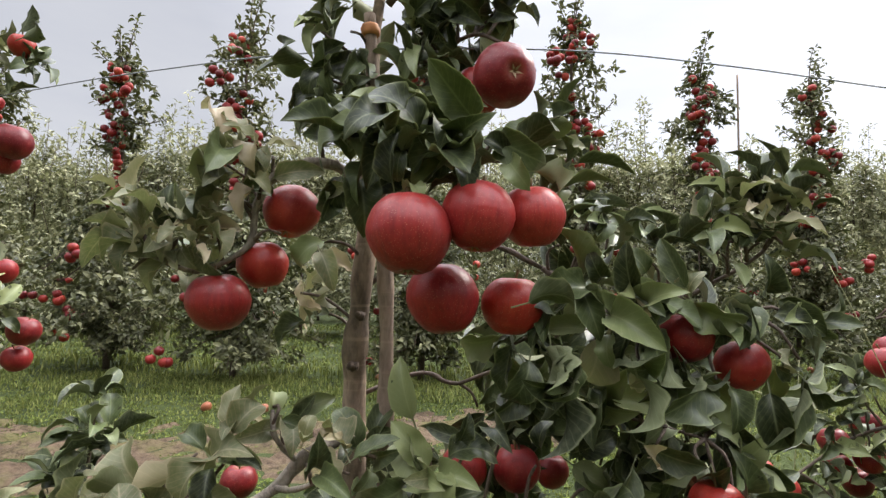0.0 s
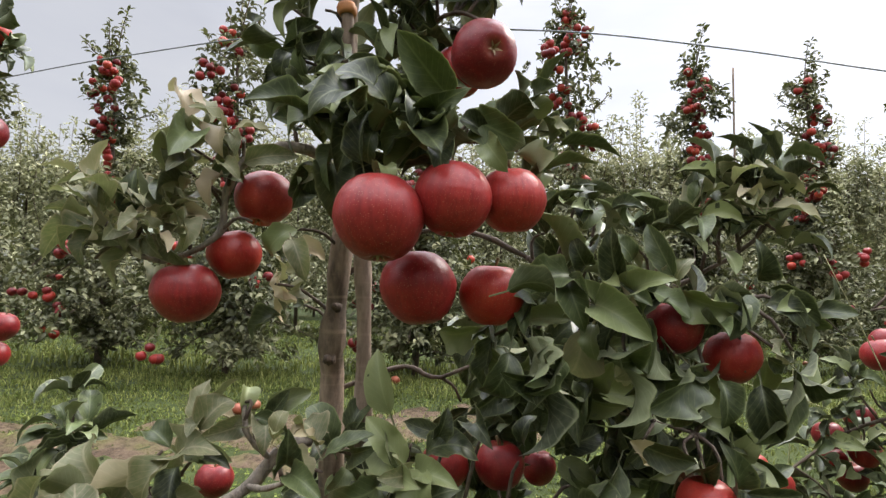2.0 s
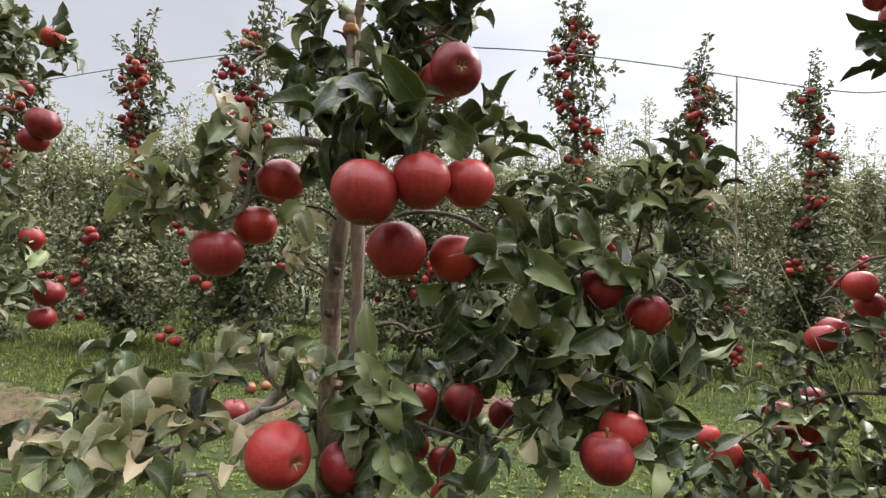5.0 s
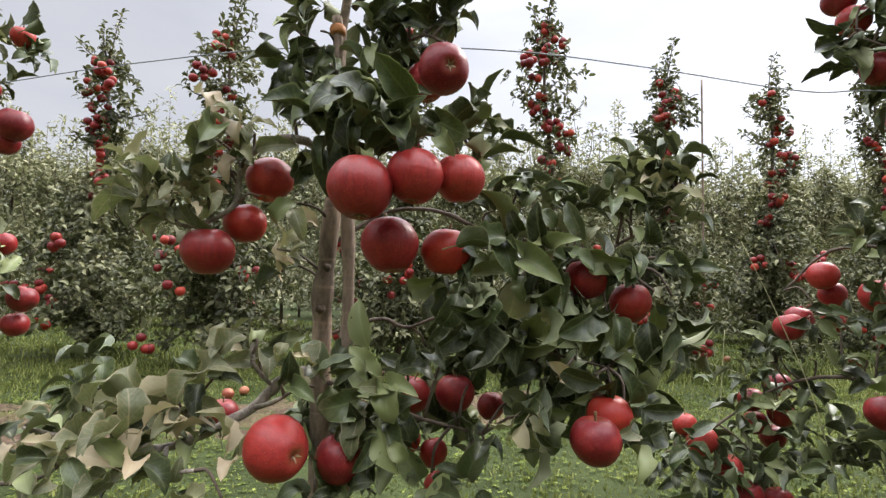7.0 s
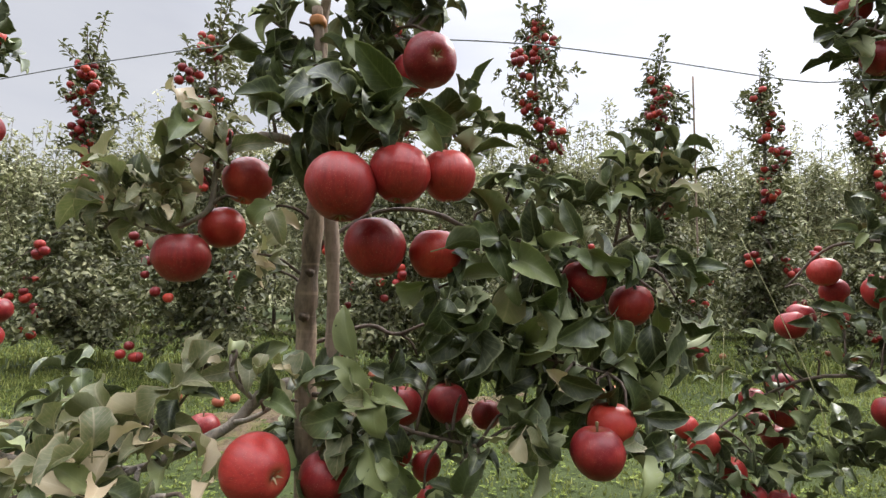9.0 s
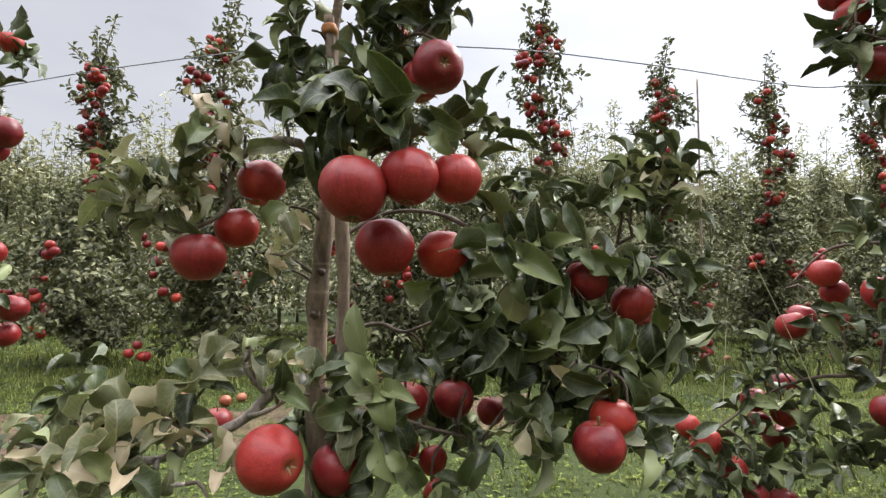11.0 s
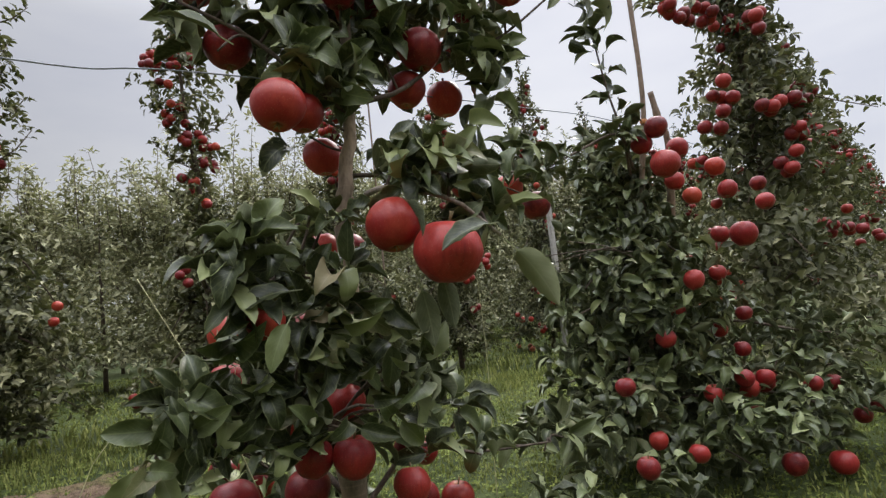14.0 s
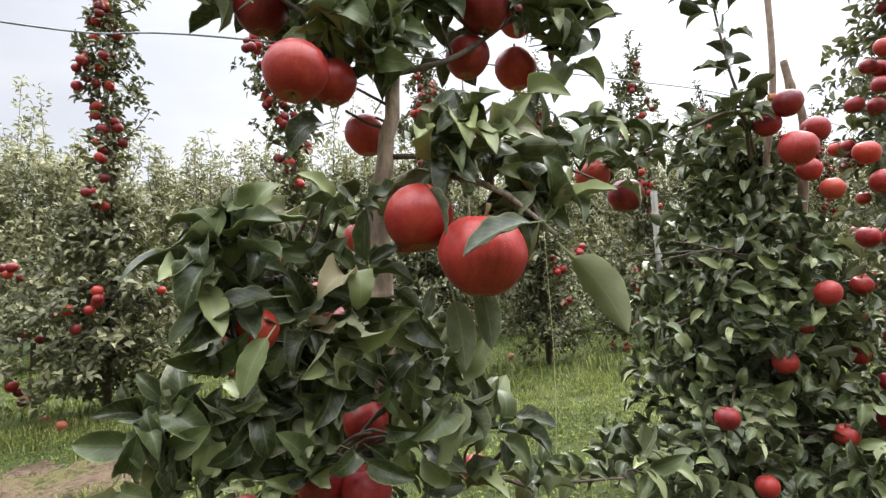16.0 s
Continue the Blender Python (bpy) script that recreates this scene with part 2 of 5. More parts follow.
def ground_material():
    k = Mat("orchard_ground", 0.92, 0.2)
    vec = k.coords()
    c = k.ramp(k.noise(vec, 1.1, 6.0, 0.6), (0.35, (0.030, 0.042, 0.011)), (0.6, (0.062, 0.080, 0.022)), (0.75, (0.150, 0.135, 0.055)))
    f = k.noise(vec, 45.0, 6.0, 0.7)
    c = k.mix(k.remap(f, 0.4, 0.7, 0.0, 0.6), c, (0.010, 0.014, 0.004))
    k.color(c)
    k.bump(f, 0.8, 0.02)
    return k.m


def dirt_material():
    k = Mat("bare_soil", 0.95, 0.15)
    vec = k.coords()
    c = k.ramp(k.noise(vec, 2.6, 6.0, 0.65), (0.3, (0.10, 0.066, 0.044)), (0.47, (0.25, 0.175, 0.118)), (0.62, (0.20, 0.18, 0.075)))
    f = k.noise(vec, 26.0, 10.0, 0.75)
    c = k.mix(k.remap(f, 0.36, 0.55, 0.75, 0.0), c, (0.030, 0.022, 0.014))
    k.color(c)
    k.bump(f, 1.0, 0.06)
    return k.m


GROUND, DIRT = ground_material(), dirt_material()

# ---- builders ----
rng = np.random.default_rng(7)


def uni(a, b):
    return float(rng.uniform(a, b))


def mesh_of(name, verts, faces, mats, smooth=True, uv=None, mat_index=None):
    me = bpy.data.meshes.new(name)
    me.from_pydata([tuple(v) for v in verts], [], [tuple(f) for f in faces])
    for m in mats:
        me.materials.append(m)
    if smooth:
        me.polygons.foreach_set("use_smooth", [True] * len(me.polygons))
    if mat_index is not None:
        me.polygons.foreach_set("material_index", mat_index)
    if uv is not None:
        layer = me.uv_layers.new(name="UVMap")
        idx = np.empty(len(me.loops), dtype=np.int32)
        me.loops.foreach_get("vertex_index", idx)
        layer.data.foreach_set("uv", np.asarray(uv, dtype=np.float32)[idx].ravel())
    me.update()
    return me


def thing(name, place, label, category, group=""):
    ob = new(name)
    ob.empty_display_size = 0.1
    ob.matrix_basis = Matrix.Translation(place)
    return tagged(ob, label, category, group)


def part(name, mesh, parent, m=None, label=""):
    """A part under a thing, given in world metres."""
    ob = new(name, mesh)
    ob.parent = parent
    ob.matrix_parent_inverse = parent.matrix_basis.inverted()
    ob.matrix_basis = m if m is not None else Matrix()
    if label:
        tagged(ob, label)
    return ob


def spline(points, n):
    """Points along a smooth line through the given ones (Catmull-Rom)."""
    p = [np.array(q, float) for q in points]
    p = [2 * p[0] - p[1]] + p + [2 * p[-1] - p[-2]]
    out = []
    for k in range(n + 1):
        s = k / n * (len(p) - 3)
        i = min(int(s), len(p) - 4)
        t = s - i
        a, b, c, d = p[i:i + 4]
        out.append(0.5 * (2 * b + (c - a) * t + (2 * a - 5 * b + 4 * c - d) * t * t + (3 * b - a - 3 * c + d) * t ** 3))
    return np.array(out)


def tube(path, radii, sides=8, rough=0.0, knots=()):
    """Vertices and faces of a round limb along a path."""
    verts, faces = [], []
    n = len(path)
    side = np.array((0.31, 0.95, 0.05))
    for i in range(n):
        d = path[min(i + 1, n - 1)] - path[max(i - 1, 0)]
        d = d / (np.linalg.norm(d) + 1e-9)
        u = np.cross(d, side)
        if np.linalg.norm(u) < 0.2:
            u = np.cross(d, (1, 0, 0))
        u /= np.linalg.norm(u)
        v = np.cross(d, u)
        r = radii[i] if hasattr(radii, "__len__") else radii
        for k in knots:
            r *= 1 + 0.32 * math.exp(-((i / (n - 1) - k) * n / 1.1) ** 2)
        for j in range(sides):
            a = 2 * math.pi * j / sides
            q = r * (1 + rough * uni(-1, 1))
            verts.append(path[i] + q * (math.cos(a) * u + math.sin(a) * v))
    for i in range(n - 1):
        for j in range(sides):
            a, b = i * sides + j, i * sides + (j + 1) % sides
            faces.append((a, b, b + sides, a + sides))
    faces.append(tuple(range(sides))[::-1])
    faces.append(tuple((n - 1) * sides + j for j in range(sides)))
    return verts, faces


def limb(name, points, r0, r1, parent, material=None, n=14, sides=8, rough=0.07, knots=(), label=""):
    path = spline(points, n)
    path[1:-1] += rng.normal(0, r0 * 0.09, (n - 1, 3))
    v, f = tube(path, np.linspace(r0, r1, n + 1), sides, rough, knots)
    return part(name, mesh_of(name, v, f, [material or BARK_DARK]), parent, None, label)


# ---- leaves ----
def leaf_shape(ns, nw, fold, bend, wave, width, seed, under, petiole=0.24):
    """A leaf one long along y, its upper side up: vertices, faces, uv, material index (0 upper, 1 lower side)."""
    r = np.random.default_rng(seed)
    ph, ph2, fr = r.uniform(0, 6.28), r.uniform(0, 6.28), r.uniform(1.8, 3.0)
    side_bend = r.uniform(-0.25, 0.25)
    verts, uv, faces, mi = [], [], [], []

    def sheet(across, lift, flip):
        start = len(verts)
        ang, y, z, x0 = bend * 0.35, 0.0, 0.0, 0.0
        for i in range(ns + 1):
            s = i / ns
            half = width * 0.5 * 2.53 * s ** 0.6 * (1 - s) ** 0.75 if 0 < s < 1 else 0.005
            for j in range(-across, across + 1):
                u = j / across
                edge = abs(u)
                zz = fold * half * edge ** 1.7 + wave * half * edge ** 2 * math.sin(fr * 6.28 * s + (ph if u > 0 else ph2))
                saw = 1 + (0.025 * (-1) ** i if edge == 1 else 0)
                verts.append((x0 + u * half * saw, y, z + zz + lift))
                uv.append((u, s))
            step = 1 / ns
            y += math.cos(ang) * step
            z += math.sin(ang) * step
            x0 += side_bend * s * step
            ang -= bend * step * 1.5
        row = 2 * across + 1
        for i in range(ns):
            for j in range(row - 1):
                a = start + i * row + j
                q = (a, a + 1, a + row + 1, a + row)
                faces.append(q[::-1] if flip else q)
                mi.append(1 if flip else 0)

    sheet(nw, 0.0, False)
    if under:
        sheet(nw, -0.012, True)
    if petiole:
        b = len(verts)
        w = 0.014
        for yy, zz in ((-petiole, -0.05), (0.03, -0.004)):
            for xx in (-w, 0, w):
                verts.append((xx, yy, zz - (0.02 if xx == 0 else 0)))
                uv.append((0.0, 0.0))
        faces.extend([(b, b + 3, b + 4, b + 1), (b + 1, b + 4, b + 5, b + 2)])
        mi.extend([1 if under else 0] * 2)
    return verts, faces, uv, mi


NEAR_SHAPES = [leaf_shape(14, 3, 0.5 + 0.17 * (k % 5), 0.4 + 0.30 * (k % 6), 0.12 + 0.08 * (k % 4), 0.42 + 0.035 * (k % 4), 40 + k, True) for k in range(14)]
MASS_SHAPES = [leaf_shape(7, 2, 0.5 + 0.2 * (k % 4), 0.4 + 0.32 * (k % 5), 0.12 + 0.07 * (k % 3), 0.42 + 0.04 * (k % 3), 60 + k, True) for k in range(8)]
NEAR_LEAVES = [mesh_of("leaf", q[0], q[1], [LEAF, LEAF_UNDER], True, q[2], q[3]) for q in NEAR_SHAPES]
OLD_LEAVES = []
for k in range(4):
    q = leaf_shape(9, 3, 0.6 + 0.12 * k, 0.7 + 0.3 * k, 0.35, 0.40 + 0.05 * k, 70 + k, False)
    OLD_LEAVES.append(mesh_of("leaf", q[0], q[1], [LEAF_OLD, LEAF_OLD], True, q[2], q[3]))
MID_SHAPES = [leaf_shape(4, 1, 0.4 + 0.15 * k, 0.4 + 0.3 * k, 0.15, 0.42, 90 + k, False, 0.0) for k in range(4)]
FAR_SHAPES = [([(0, 0, 0), (0.2, 0.42, 0.06 + 0.05 * k), (0, 1, -0.1 - 0.12 * k), (-0.2, 0.42, 0.06 + 0.05 * k), (0, 0.5, 0.0)], [(0, 1, 2, 4), (0, 4, 2, 3)], None, [0, 0]) for k in range(3)]


def leaf_pose(p, d, size, roll):
    """The pose of a leaf that starts at p and points along d; roll turns it about its own length."""
    y = np.array(d, float)
    y /= np.linalg.norm(y)
    x = np.cross(y, (0, 0, 1.0))
    if np.linalg.norm(x) < 0.15:
        x = np.cross(y, (0.6, 0.8, 0.0))
    x /= np.linalg.norm(x)
    z = np.cross(x, y)
    c, s = math.cos(roll), math.sin(roll)
    x, z = c * x + s * z, c * z - s * x
    m = np.eye(4)
    m[:3, 0], m[:3, 1], m[:3, 2], m[:3, 3] = x * size, y * size, z * size, np.asarray(p) + y * size * 0.2
    return m


def whorl_leaf(p, axis, size, theta, phi, twist):
    """A leaf of a spur: it leans theta away from the spur's axis, its upper face towards the axis, and sags a little."""
    axis = axis / np.linalg.norm(axis)
    u = np.cross(axis, (0.17, 0.31, 0.93))
    u /= np.linalg.norm(u)
    v = np.cross(axis, u)
    y = math.cos(theta) * axis + math.sin(theta) * (math.cos(phi) * u + math.sin(phi) * v) + np.array((0, 0, -0.22))
    y /= np.linalg.norm(y)
    z = axis - y * np.dot(axis, y) + np.array((0, 0, 0.25))
    z -= y * np.dot(z, y)
    z /= np.linalg.norm(z) + 1e-6
    x = np.cross(y, z)
    c, s = math.cos(twist), math.sin(twist)
    x, z = c * x + s * z, c * z - s * x
    m = np.eye(4)
    m[:3, 0], m[:3, 1], m[:3, 2], m[:3, 3] = x * size, y * size, z * size, np.asarray(p) + y * size * 0.2
    return m


def rosette(p, n, size, out, lift=(-35, 45), tilt=26.0, spread=150):
    """Leaf poses of one spur at p: n leaves in a whorl round an axis that heads along out; lift tells how far it rises."""
    poses = []
    heading = math.atan2(out[1], out[0]) + radians(float(rng.normal(0, 24)))
    e = radians(min(88, (lift[0] + lift[1]) / 2 + 28 + float(rng.normal(0, 20))))
    axis = np.array((math.cos(heading) * math.cos(e), math.sin(heading) * math.cos(e), math.sin(e)))
    turn = uni(0, 6.28)
    for i in range(n):
        q = np.asarray(p) + rng.normal(0, 0.008, 3)
        poses.append(whorl_leaf(q, axis, size * uni(0.66, 1.18), radians(uni(22, 88)), turn + 2.4 * i + uni(-0.4, 0.4), radians(float(rng.normal(0, tilt * 0.8)))))
    return poses


def joined_leaves(name, poses, shapes, material, parent, stuff=True):
    """One mesh of many leaves, for those too many to be told apart."""
    if not len(poses):
        return None
    poses = np.asarray(poses)
    pick = rng.integers(0, len(shapes), len(poses))
    vs, fs, us, mis, base = [], [], [], [], 0
    detailed = len(shapes[0]) > 3 and shapes[0][2] is not None and not isinstance(material, bpy.types.Material)
    for k, sh in enumerate(shapes):
        ms = poses[pick == k]
        if not len(ms):
            continue
        v = np.asarray(sh[0])
        w = np.einsum("nij,vj->nvi", ms[:, :3, :3], v) + ms[:, None, :3, 3]
        f = np.asarray([q for q in sh[1] if len(q) == 4])
        vs.append(w.reshape(-1, 3))
        fs.append((f[None] + (base + np.arange(len(ms)) * len(v))[:, None, None]).reshape(-1, 4))
        if detailed:
            us.append(np.tile(np.asarray(sh[2], dtype=np.float32), (len(ms), 1)))
            mis.append(np.tile(np.asarray(sh[3], dtype=np.int32), len(ms)))
        base += len(ms) * len(v)
    v, f = np.concatenate(vs), np.concatenate(fs)
    me = bpy.data.meshes.new(name)
    me.vertices.add(len(v))
    me.vertices.foreach_set("co", v.astype(np.float32).ravel())
    me.loops.add(f.size)
    me.loops.foreach_set("vertex_index", f.astype(np.int32).ravel())
    me.polygons.add(len(f))
    me.polygons.foreach_set("loop_start", np.arange(0, f.size, 4, dtype=np.int32))
    me.polygons.foreach_set("use_smooth", np.ones(len(f), dtype=bool))
    for m in (material if detailed else [material]):
        me.materials.append(m)
    if detailed:
        me.polygons.foreach_set("material_index", np.concatenate(mis))
        layer = me.uv_layers.new(name="UVMap")
        layer.data.foreach_set("uv", np.concatenate(us)[f.ravel()].ravel())
    me.update(calc_edges=True)
    ob = part(name, me, parent) if parent is not None else new(name, me)
    return tagged(ob, kind="stuff") if stuff else ob


def plant_leaves(tree, poses, singly=300, old=0.05):
    """The leaves on the walking side as objects of their own, the rest as one mass."""
    poses = sorted(poses, key=lambda m: m[1, 3] + 0.02 * math.sin(m[0, 3] * 900))
    for i, m in enumerate(poses[:singly]):
        me = OLD_LEAVES[i % 4] if rng.random() < old else NEAR_LEAVES[int(rng.integers(0, 14))]
        part("leaf", me, tree, Matrix(m.tolist()))
    if singly:
        joined_leaves("foliage", poses[singly:], MASS_SHAPES, (LEAF_MASS, LEAF_MASS_UNDER), tree)
    else:
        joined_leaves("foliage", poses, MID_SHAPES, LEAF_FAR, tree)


# ---- apples ----
def apple_mesh(segs, rings, squat, lobes, seed, material, name="apple"):
    """An apple of radius one round its axis z, stalk end up."""
    r = np.random.default_rng(seed)
    verts, faces = [], []
    lean = r.uniform(-0.06, 0.06, 2)
    for i in range(rings + 1):
        a = math.pi * i / rings
        rad = math.sin(a) ** 0.86 if 0 < i < rings else 0.0
        z = squat * (math.cos(a) * 0.95)
        z -= 0.34 * math.exp(-(rad / 0.24) ** 2) if a < 1.2 else 0
        z += 0.25 * math.exp(-(rad / 0.22) ** 2) if a > 1.9 else 0
        rad *= 1.0 - 0.13 * max(0.0, -math.cos(a))
        for j in range(segs):
            t = 2 * math.pi * j / segs
            q = rad * (1 + lobes * math.cos(5 * t) * (0.25 + 0.75 * max(0, -math.cos(a))))
            verts.append((q * math.cos(t) + lean[0] * z, q * math.sin(t) + lean[1] * z, z))
    for i in range(rings):
        for j in range(segs):
            b = (j + 1) % segs
            faces.append((i * segs + b, i * segs + j, (i + 1) * segs + j, (i + 1) * segs + b))
    return mesh_of(name, verts, faces, [material])


APPLES = [apple_mesh(28, 18, s, l, k, APPLE) for k, (s, l) in enumerate(((1.0, 0.02), (1.03, 0.015), (0.97, 0.025), (1.05, 0.02)))]
APPLES_WARM = [apple_mesh(28, 18, s, l, k + 9, APPLE_WARM) for k, (s, l) in enumerate(((1.0, 0.02), (1.04, 0.02)))]
APPLES_DEEP = [apple_mesh(28, 18, s, l, k + 14, APPLE_DEEP) for k, (s, l) in enumerate(((0.98, 0.02), (1.02, 0.02)))]
FAR_APPLES = [apple_mesh(12, 9, s, 0.0, k + 20, m) for k, (s, m) in enumerate(((1.0, APPLE), (1.03, APPLE_WARM), (1.0, APPLE_DEEP)))]
FALLEN = apple_mesh(14, 10, 0.9, 0.0, 31, APPLE_FALLEN)


def stalk_mesh():
    v, f = tube(spline([(0, 0, 0.42), (0.03, 0.02, 0.76), (0.12, 0.05, 1.15)], 4), [0.05, 0.04, 0.04, 0.045, 0.07], 5)
    return mesh_of("stalk", v, f, [STALK])


def calyx_mesh():
    verts, faces = [(0, 0, -0.70)], []
    for k in range(5):
        a = 2 * math.pi * k / 5
        b = len(verts)
        for da, r, z in ((-0.5, 0.09, -0.84), (0.5, 0.09, -0.84), (0.0, 0.23, -0.97)):
            verts.append((r * math.cos(a + da), r * math.sin(a + da), z))
        faces += [(0, b, b + 1), (b, b + 2, b + 1)]
    return mesh_of("calyx", verts, faces, [CALYX], False)


STALK_ME, CALYX_ME = stalk_mesh(), calyx_mesh()


def apple(tree, x, y, z, dia=0.085, tip=None, warm=False, label=""):
    """A hanging apple; tip: the heading (degrees) and lean (degrees) of its stalk end from upright."""
    heading, lean = tip if tip else (uni(0, 360), uni(0, 22))
    m = Matrix.Translation((x, y, z)) @ pose(0, 0, 0, 0, 0, heading) @ pose(0, 0, 0, 0, lean, uni(0, 360) if lean < 40 else 0) @ Matrix.Diagonal((dia / 2, dia / 2, dia / 2, 1))
    kinds_of = APPLES_DEEP if warm == "deep" else APPLES_WARM if warm else APPLES
    me = kinds_of[int(rng.integers(0, len(kinds_of)))]
    ob = part("apple", me, tree, m, label)
    for nm, sub in (("stalk", STALK_ME), ("calyx", CALYX_ME)):
        s = new(nm, sub)
        s.parent = ob
    return ob


def small_apple(tree, p, dia):
    m = Matrix.Translation(p) @ pose(0, 0, 0, uni(-25, 25), uni(-25, 25), uni(0, 360)) @ Matrix.Diagonal((dia / 2, dia / 2, dia / 2, 1))
    return part("apple", FAR_APPLES[int(rng.integers(0, 3))], tree, m)


def along(points, n, size, leaves=5, lift=(-35, 45), off=0.03, start=0.12, tilt=26.0, spread=150, lean=0.0):
    """Leaf poses of the spurs along a branch."""
    path = spline(points, 40)
    poses = []
    for k in range(n):
        s = start + (1 - start) * (k + uni(-0.3, 0.3)) / max(1, n - 1)
        i = int(max(0, min(39, s * 40)))
        d = path[i + 1] - path[i]
        a = uni(0, 6.28)
        p = path[i] + off * np.array((math.cos(a), math.sin(a), uni(-0.6, 0.9)))
        d = d / (np.linalg.norm(d) + 1e-9) + 0.8 * np.array((math.cos(a), math.sin(a) - lean, 0))
        poses += rosette(p, leaves, size, d, lift, tilt, spread)
    return poses


def cloud(centre, radius, n, size, leaves=5, lift=(-45, 40), tilt=28.0, spread=170):
    """Leaf poses of spurs that fill an uneven ball."""
    poses = []
    for k in range(max(1, round(n * 0.72))):
        d = rng.normal(0, 1, 3)
        d /= np.linalg.norm(d)
        p = np.asarray(centre) + d * np.asarray(radius) * uni(0.25, 1.0) ** 0.6
        poses += rosette(p, leaves + int(rng.integers(-1, 4)), size * uni(0.78, 1.18), d, lift, tilt, spread)
    return poses


def spurs(points, n, size, lift, side=0.5, loose=0.012):
    """Leaf poses of spurs at given places, turned towards the walk."""
    poses = []
    for p in points:
        q = np.asarray(p) + rng.normal(0, loose, 3)
        poses += rosette(q, n + int(rng.integers(-1, 2)), size * uni(0.88, 1.14), (uni(-side, side), -1.0), lift)
    return poses


def clear(poses, places, stand):
    """Leave out the leaves that hang before the given places (x, y, z, radius) towards the alley at stand."""
    mid = np.array([m[:3, 3] + m[:3, 1] * 0.45 for m in poses])
    keep = np.ones(len(poses), bool)
    for x, y, z, r in places:
        p = np.array((x, y, z))
        d = np.asarray(stand) - p
        d /= np.linalg.norm(d)
        s = (mid - p) @ d
        off = np.linalg.norm(mid - p - s[:, None] * d, axis=1)
        keep &= ~((s > -0.01) & (s < 0.5) & (off < r))
    return [m for m, k in zip(poses, keep) if k]


def twigs(tree, paths, points, r=0.0022):
    """The thin twigs that carry the spurs, each from the nearest place of a limb."""
    line = np.concatenate([spline(p, 24) for p in paths])
    verts, faces = [], []
    for p in points:
        p = np.asarray(p, float)
        a = line[np.argmin(((line - p - (0, 0, -0.03)) ** 2).sum(1))]
        if np.linalg.norm(p - a) > 0.3:
            continue
        v, f = tube(spline([a, (a + p) / 2 + rng.normal(0, 0.008, 3) + (0, 0, 0.01), p], 5), np.linspace(r * 1.5, r, 6), 5, 0.1)
        b = len(verts)
        verts += v
        faces += [tuple(i + b for i in q) for q in f]
    return tagged(part("twig_mass", mesh_of("twig_mass", verts, faces, [BARK_DARK]), tree), kind="stuff")


# ---- ground ----
def hill(x, y):
    return 0.02 * noise.noise((x * 0.9, y * 0.9, 0.0)) + 0.012 * noise.noise((x * 3.1, y * 3.1, 4.0))


def soil(x, y):
    """How bare the wheel track is at a place: above 0 the soil shows."""
    middle = 2.35 + 0.62 * max(0.0, min(1.0, (x + 1.2) / 1.4)) + 0.06 * math.sin(x * 1.9)
    strip = 1.0 - abs(y - middle) / 0.62
    fade = 1.0 if x < 0.45 else max(-1.0, 1.0 - (x - 0.45) * 2.6)
    return min(strip, fade) - 0.46 + 0.85 * noise.noise((x * 1.4, y * 2.2, 2.0)) + 0.45 * noise.noise((x * 5.1, y * 6.3, 5.0))


def grid(name, xs, ys, height, material):
    verts = [(x, y, height(x, y)) for y in ys for x in xs]
    w = len(xs)
    faces = [(j * w + i, j * w + i + 1, (j + 1) * w + i + 1, (j + 1) * w + i) for j in range(len(ys) - 1) for i in range(w - 1)]
    return new(name, mesh_of(name, verts, faces, [material]))


far = [-900, -300, -90, -30, -14]
xs = far + list(np.arange(-8, 14, 0.16)) + [-v for v in far[::-1]]
ys = far + list(np.arange(-4, 12, 0.16)) + [-v for v in far[::-1]]
tagged(grid("ground", [float(v) for v in xs], [float(v) for v in ys], hill, GROUND), "mown orchard ground of soil and short grass", "ground", kind="structure")
tagged(grid("dirt_track", [float(v) for v in np.arange(-6, 1.4, 0.045)], [float(v) for v in np.arange(1.5, 3.9, 0.045)],
            lambda x, y: hill(x, y) + max(-0.03, min(0.012, soil(x, y) * 0.05)) + (0.03 * noise.noise((x * 9, y * 9, 7)) + 0.02 * noise.noise((x * 19, y * 19, 3)) if soil(x, y) > 0 else 0), DIRT),
       "bare trodden brown soil of a wheel track", "dirt track", kind="structure")


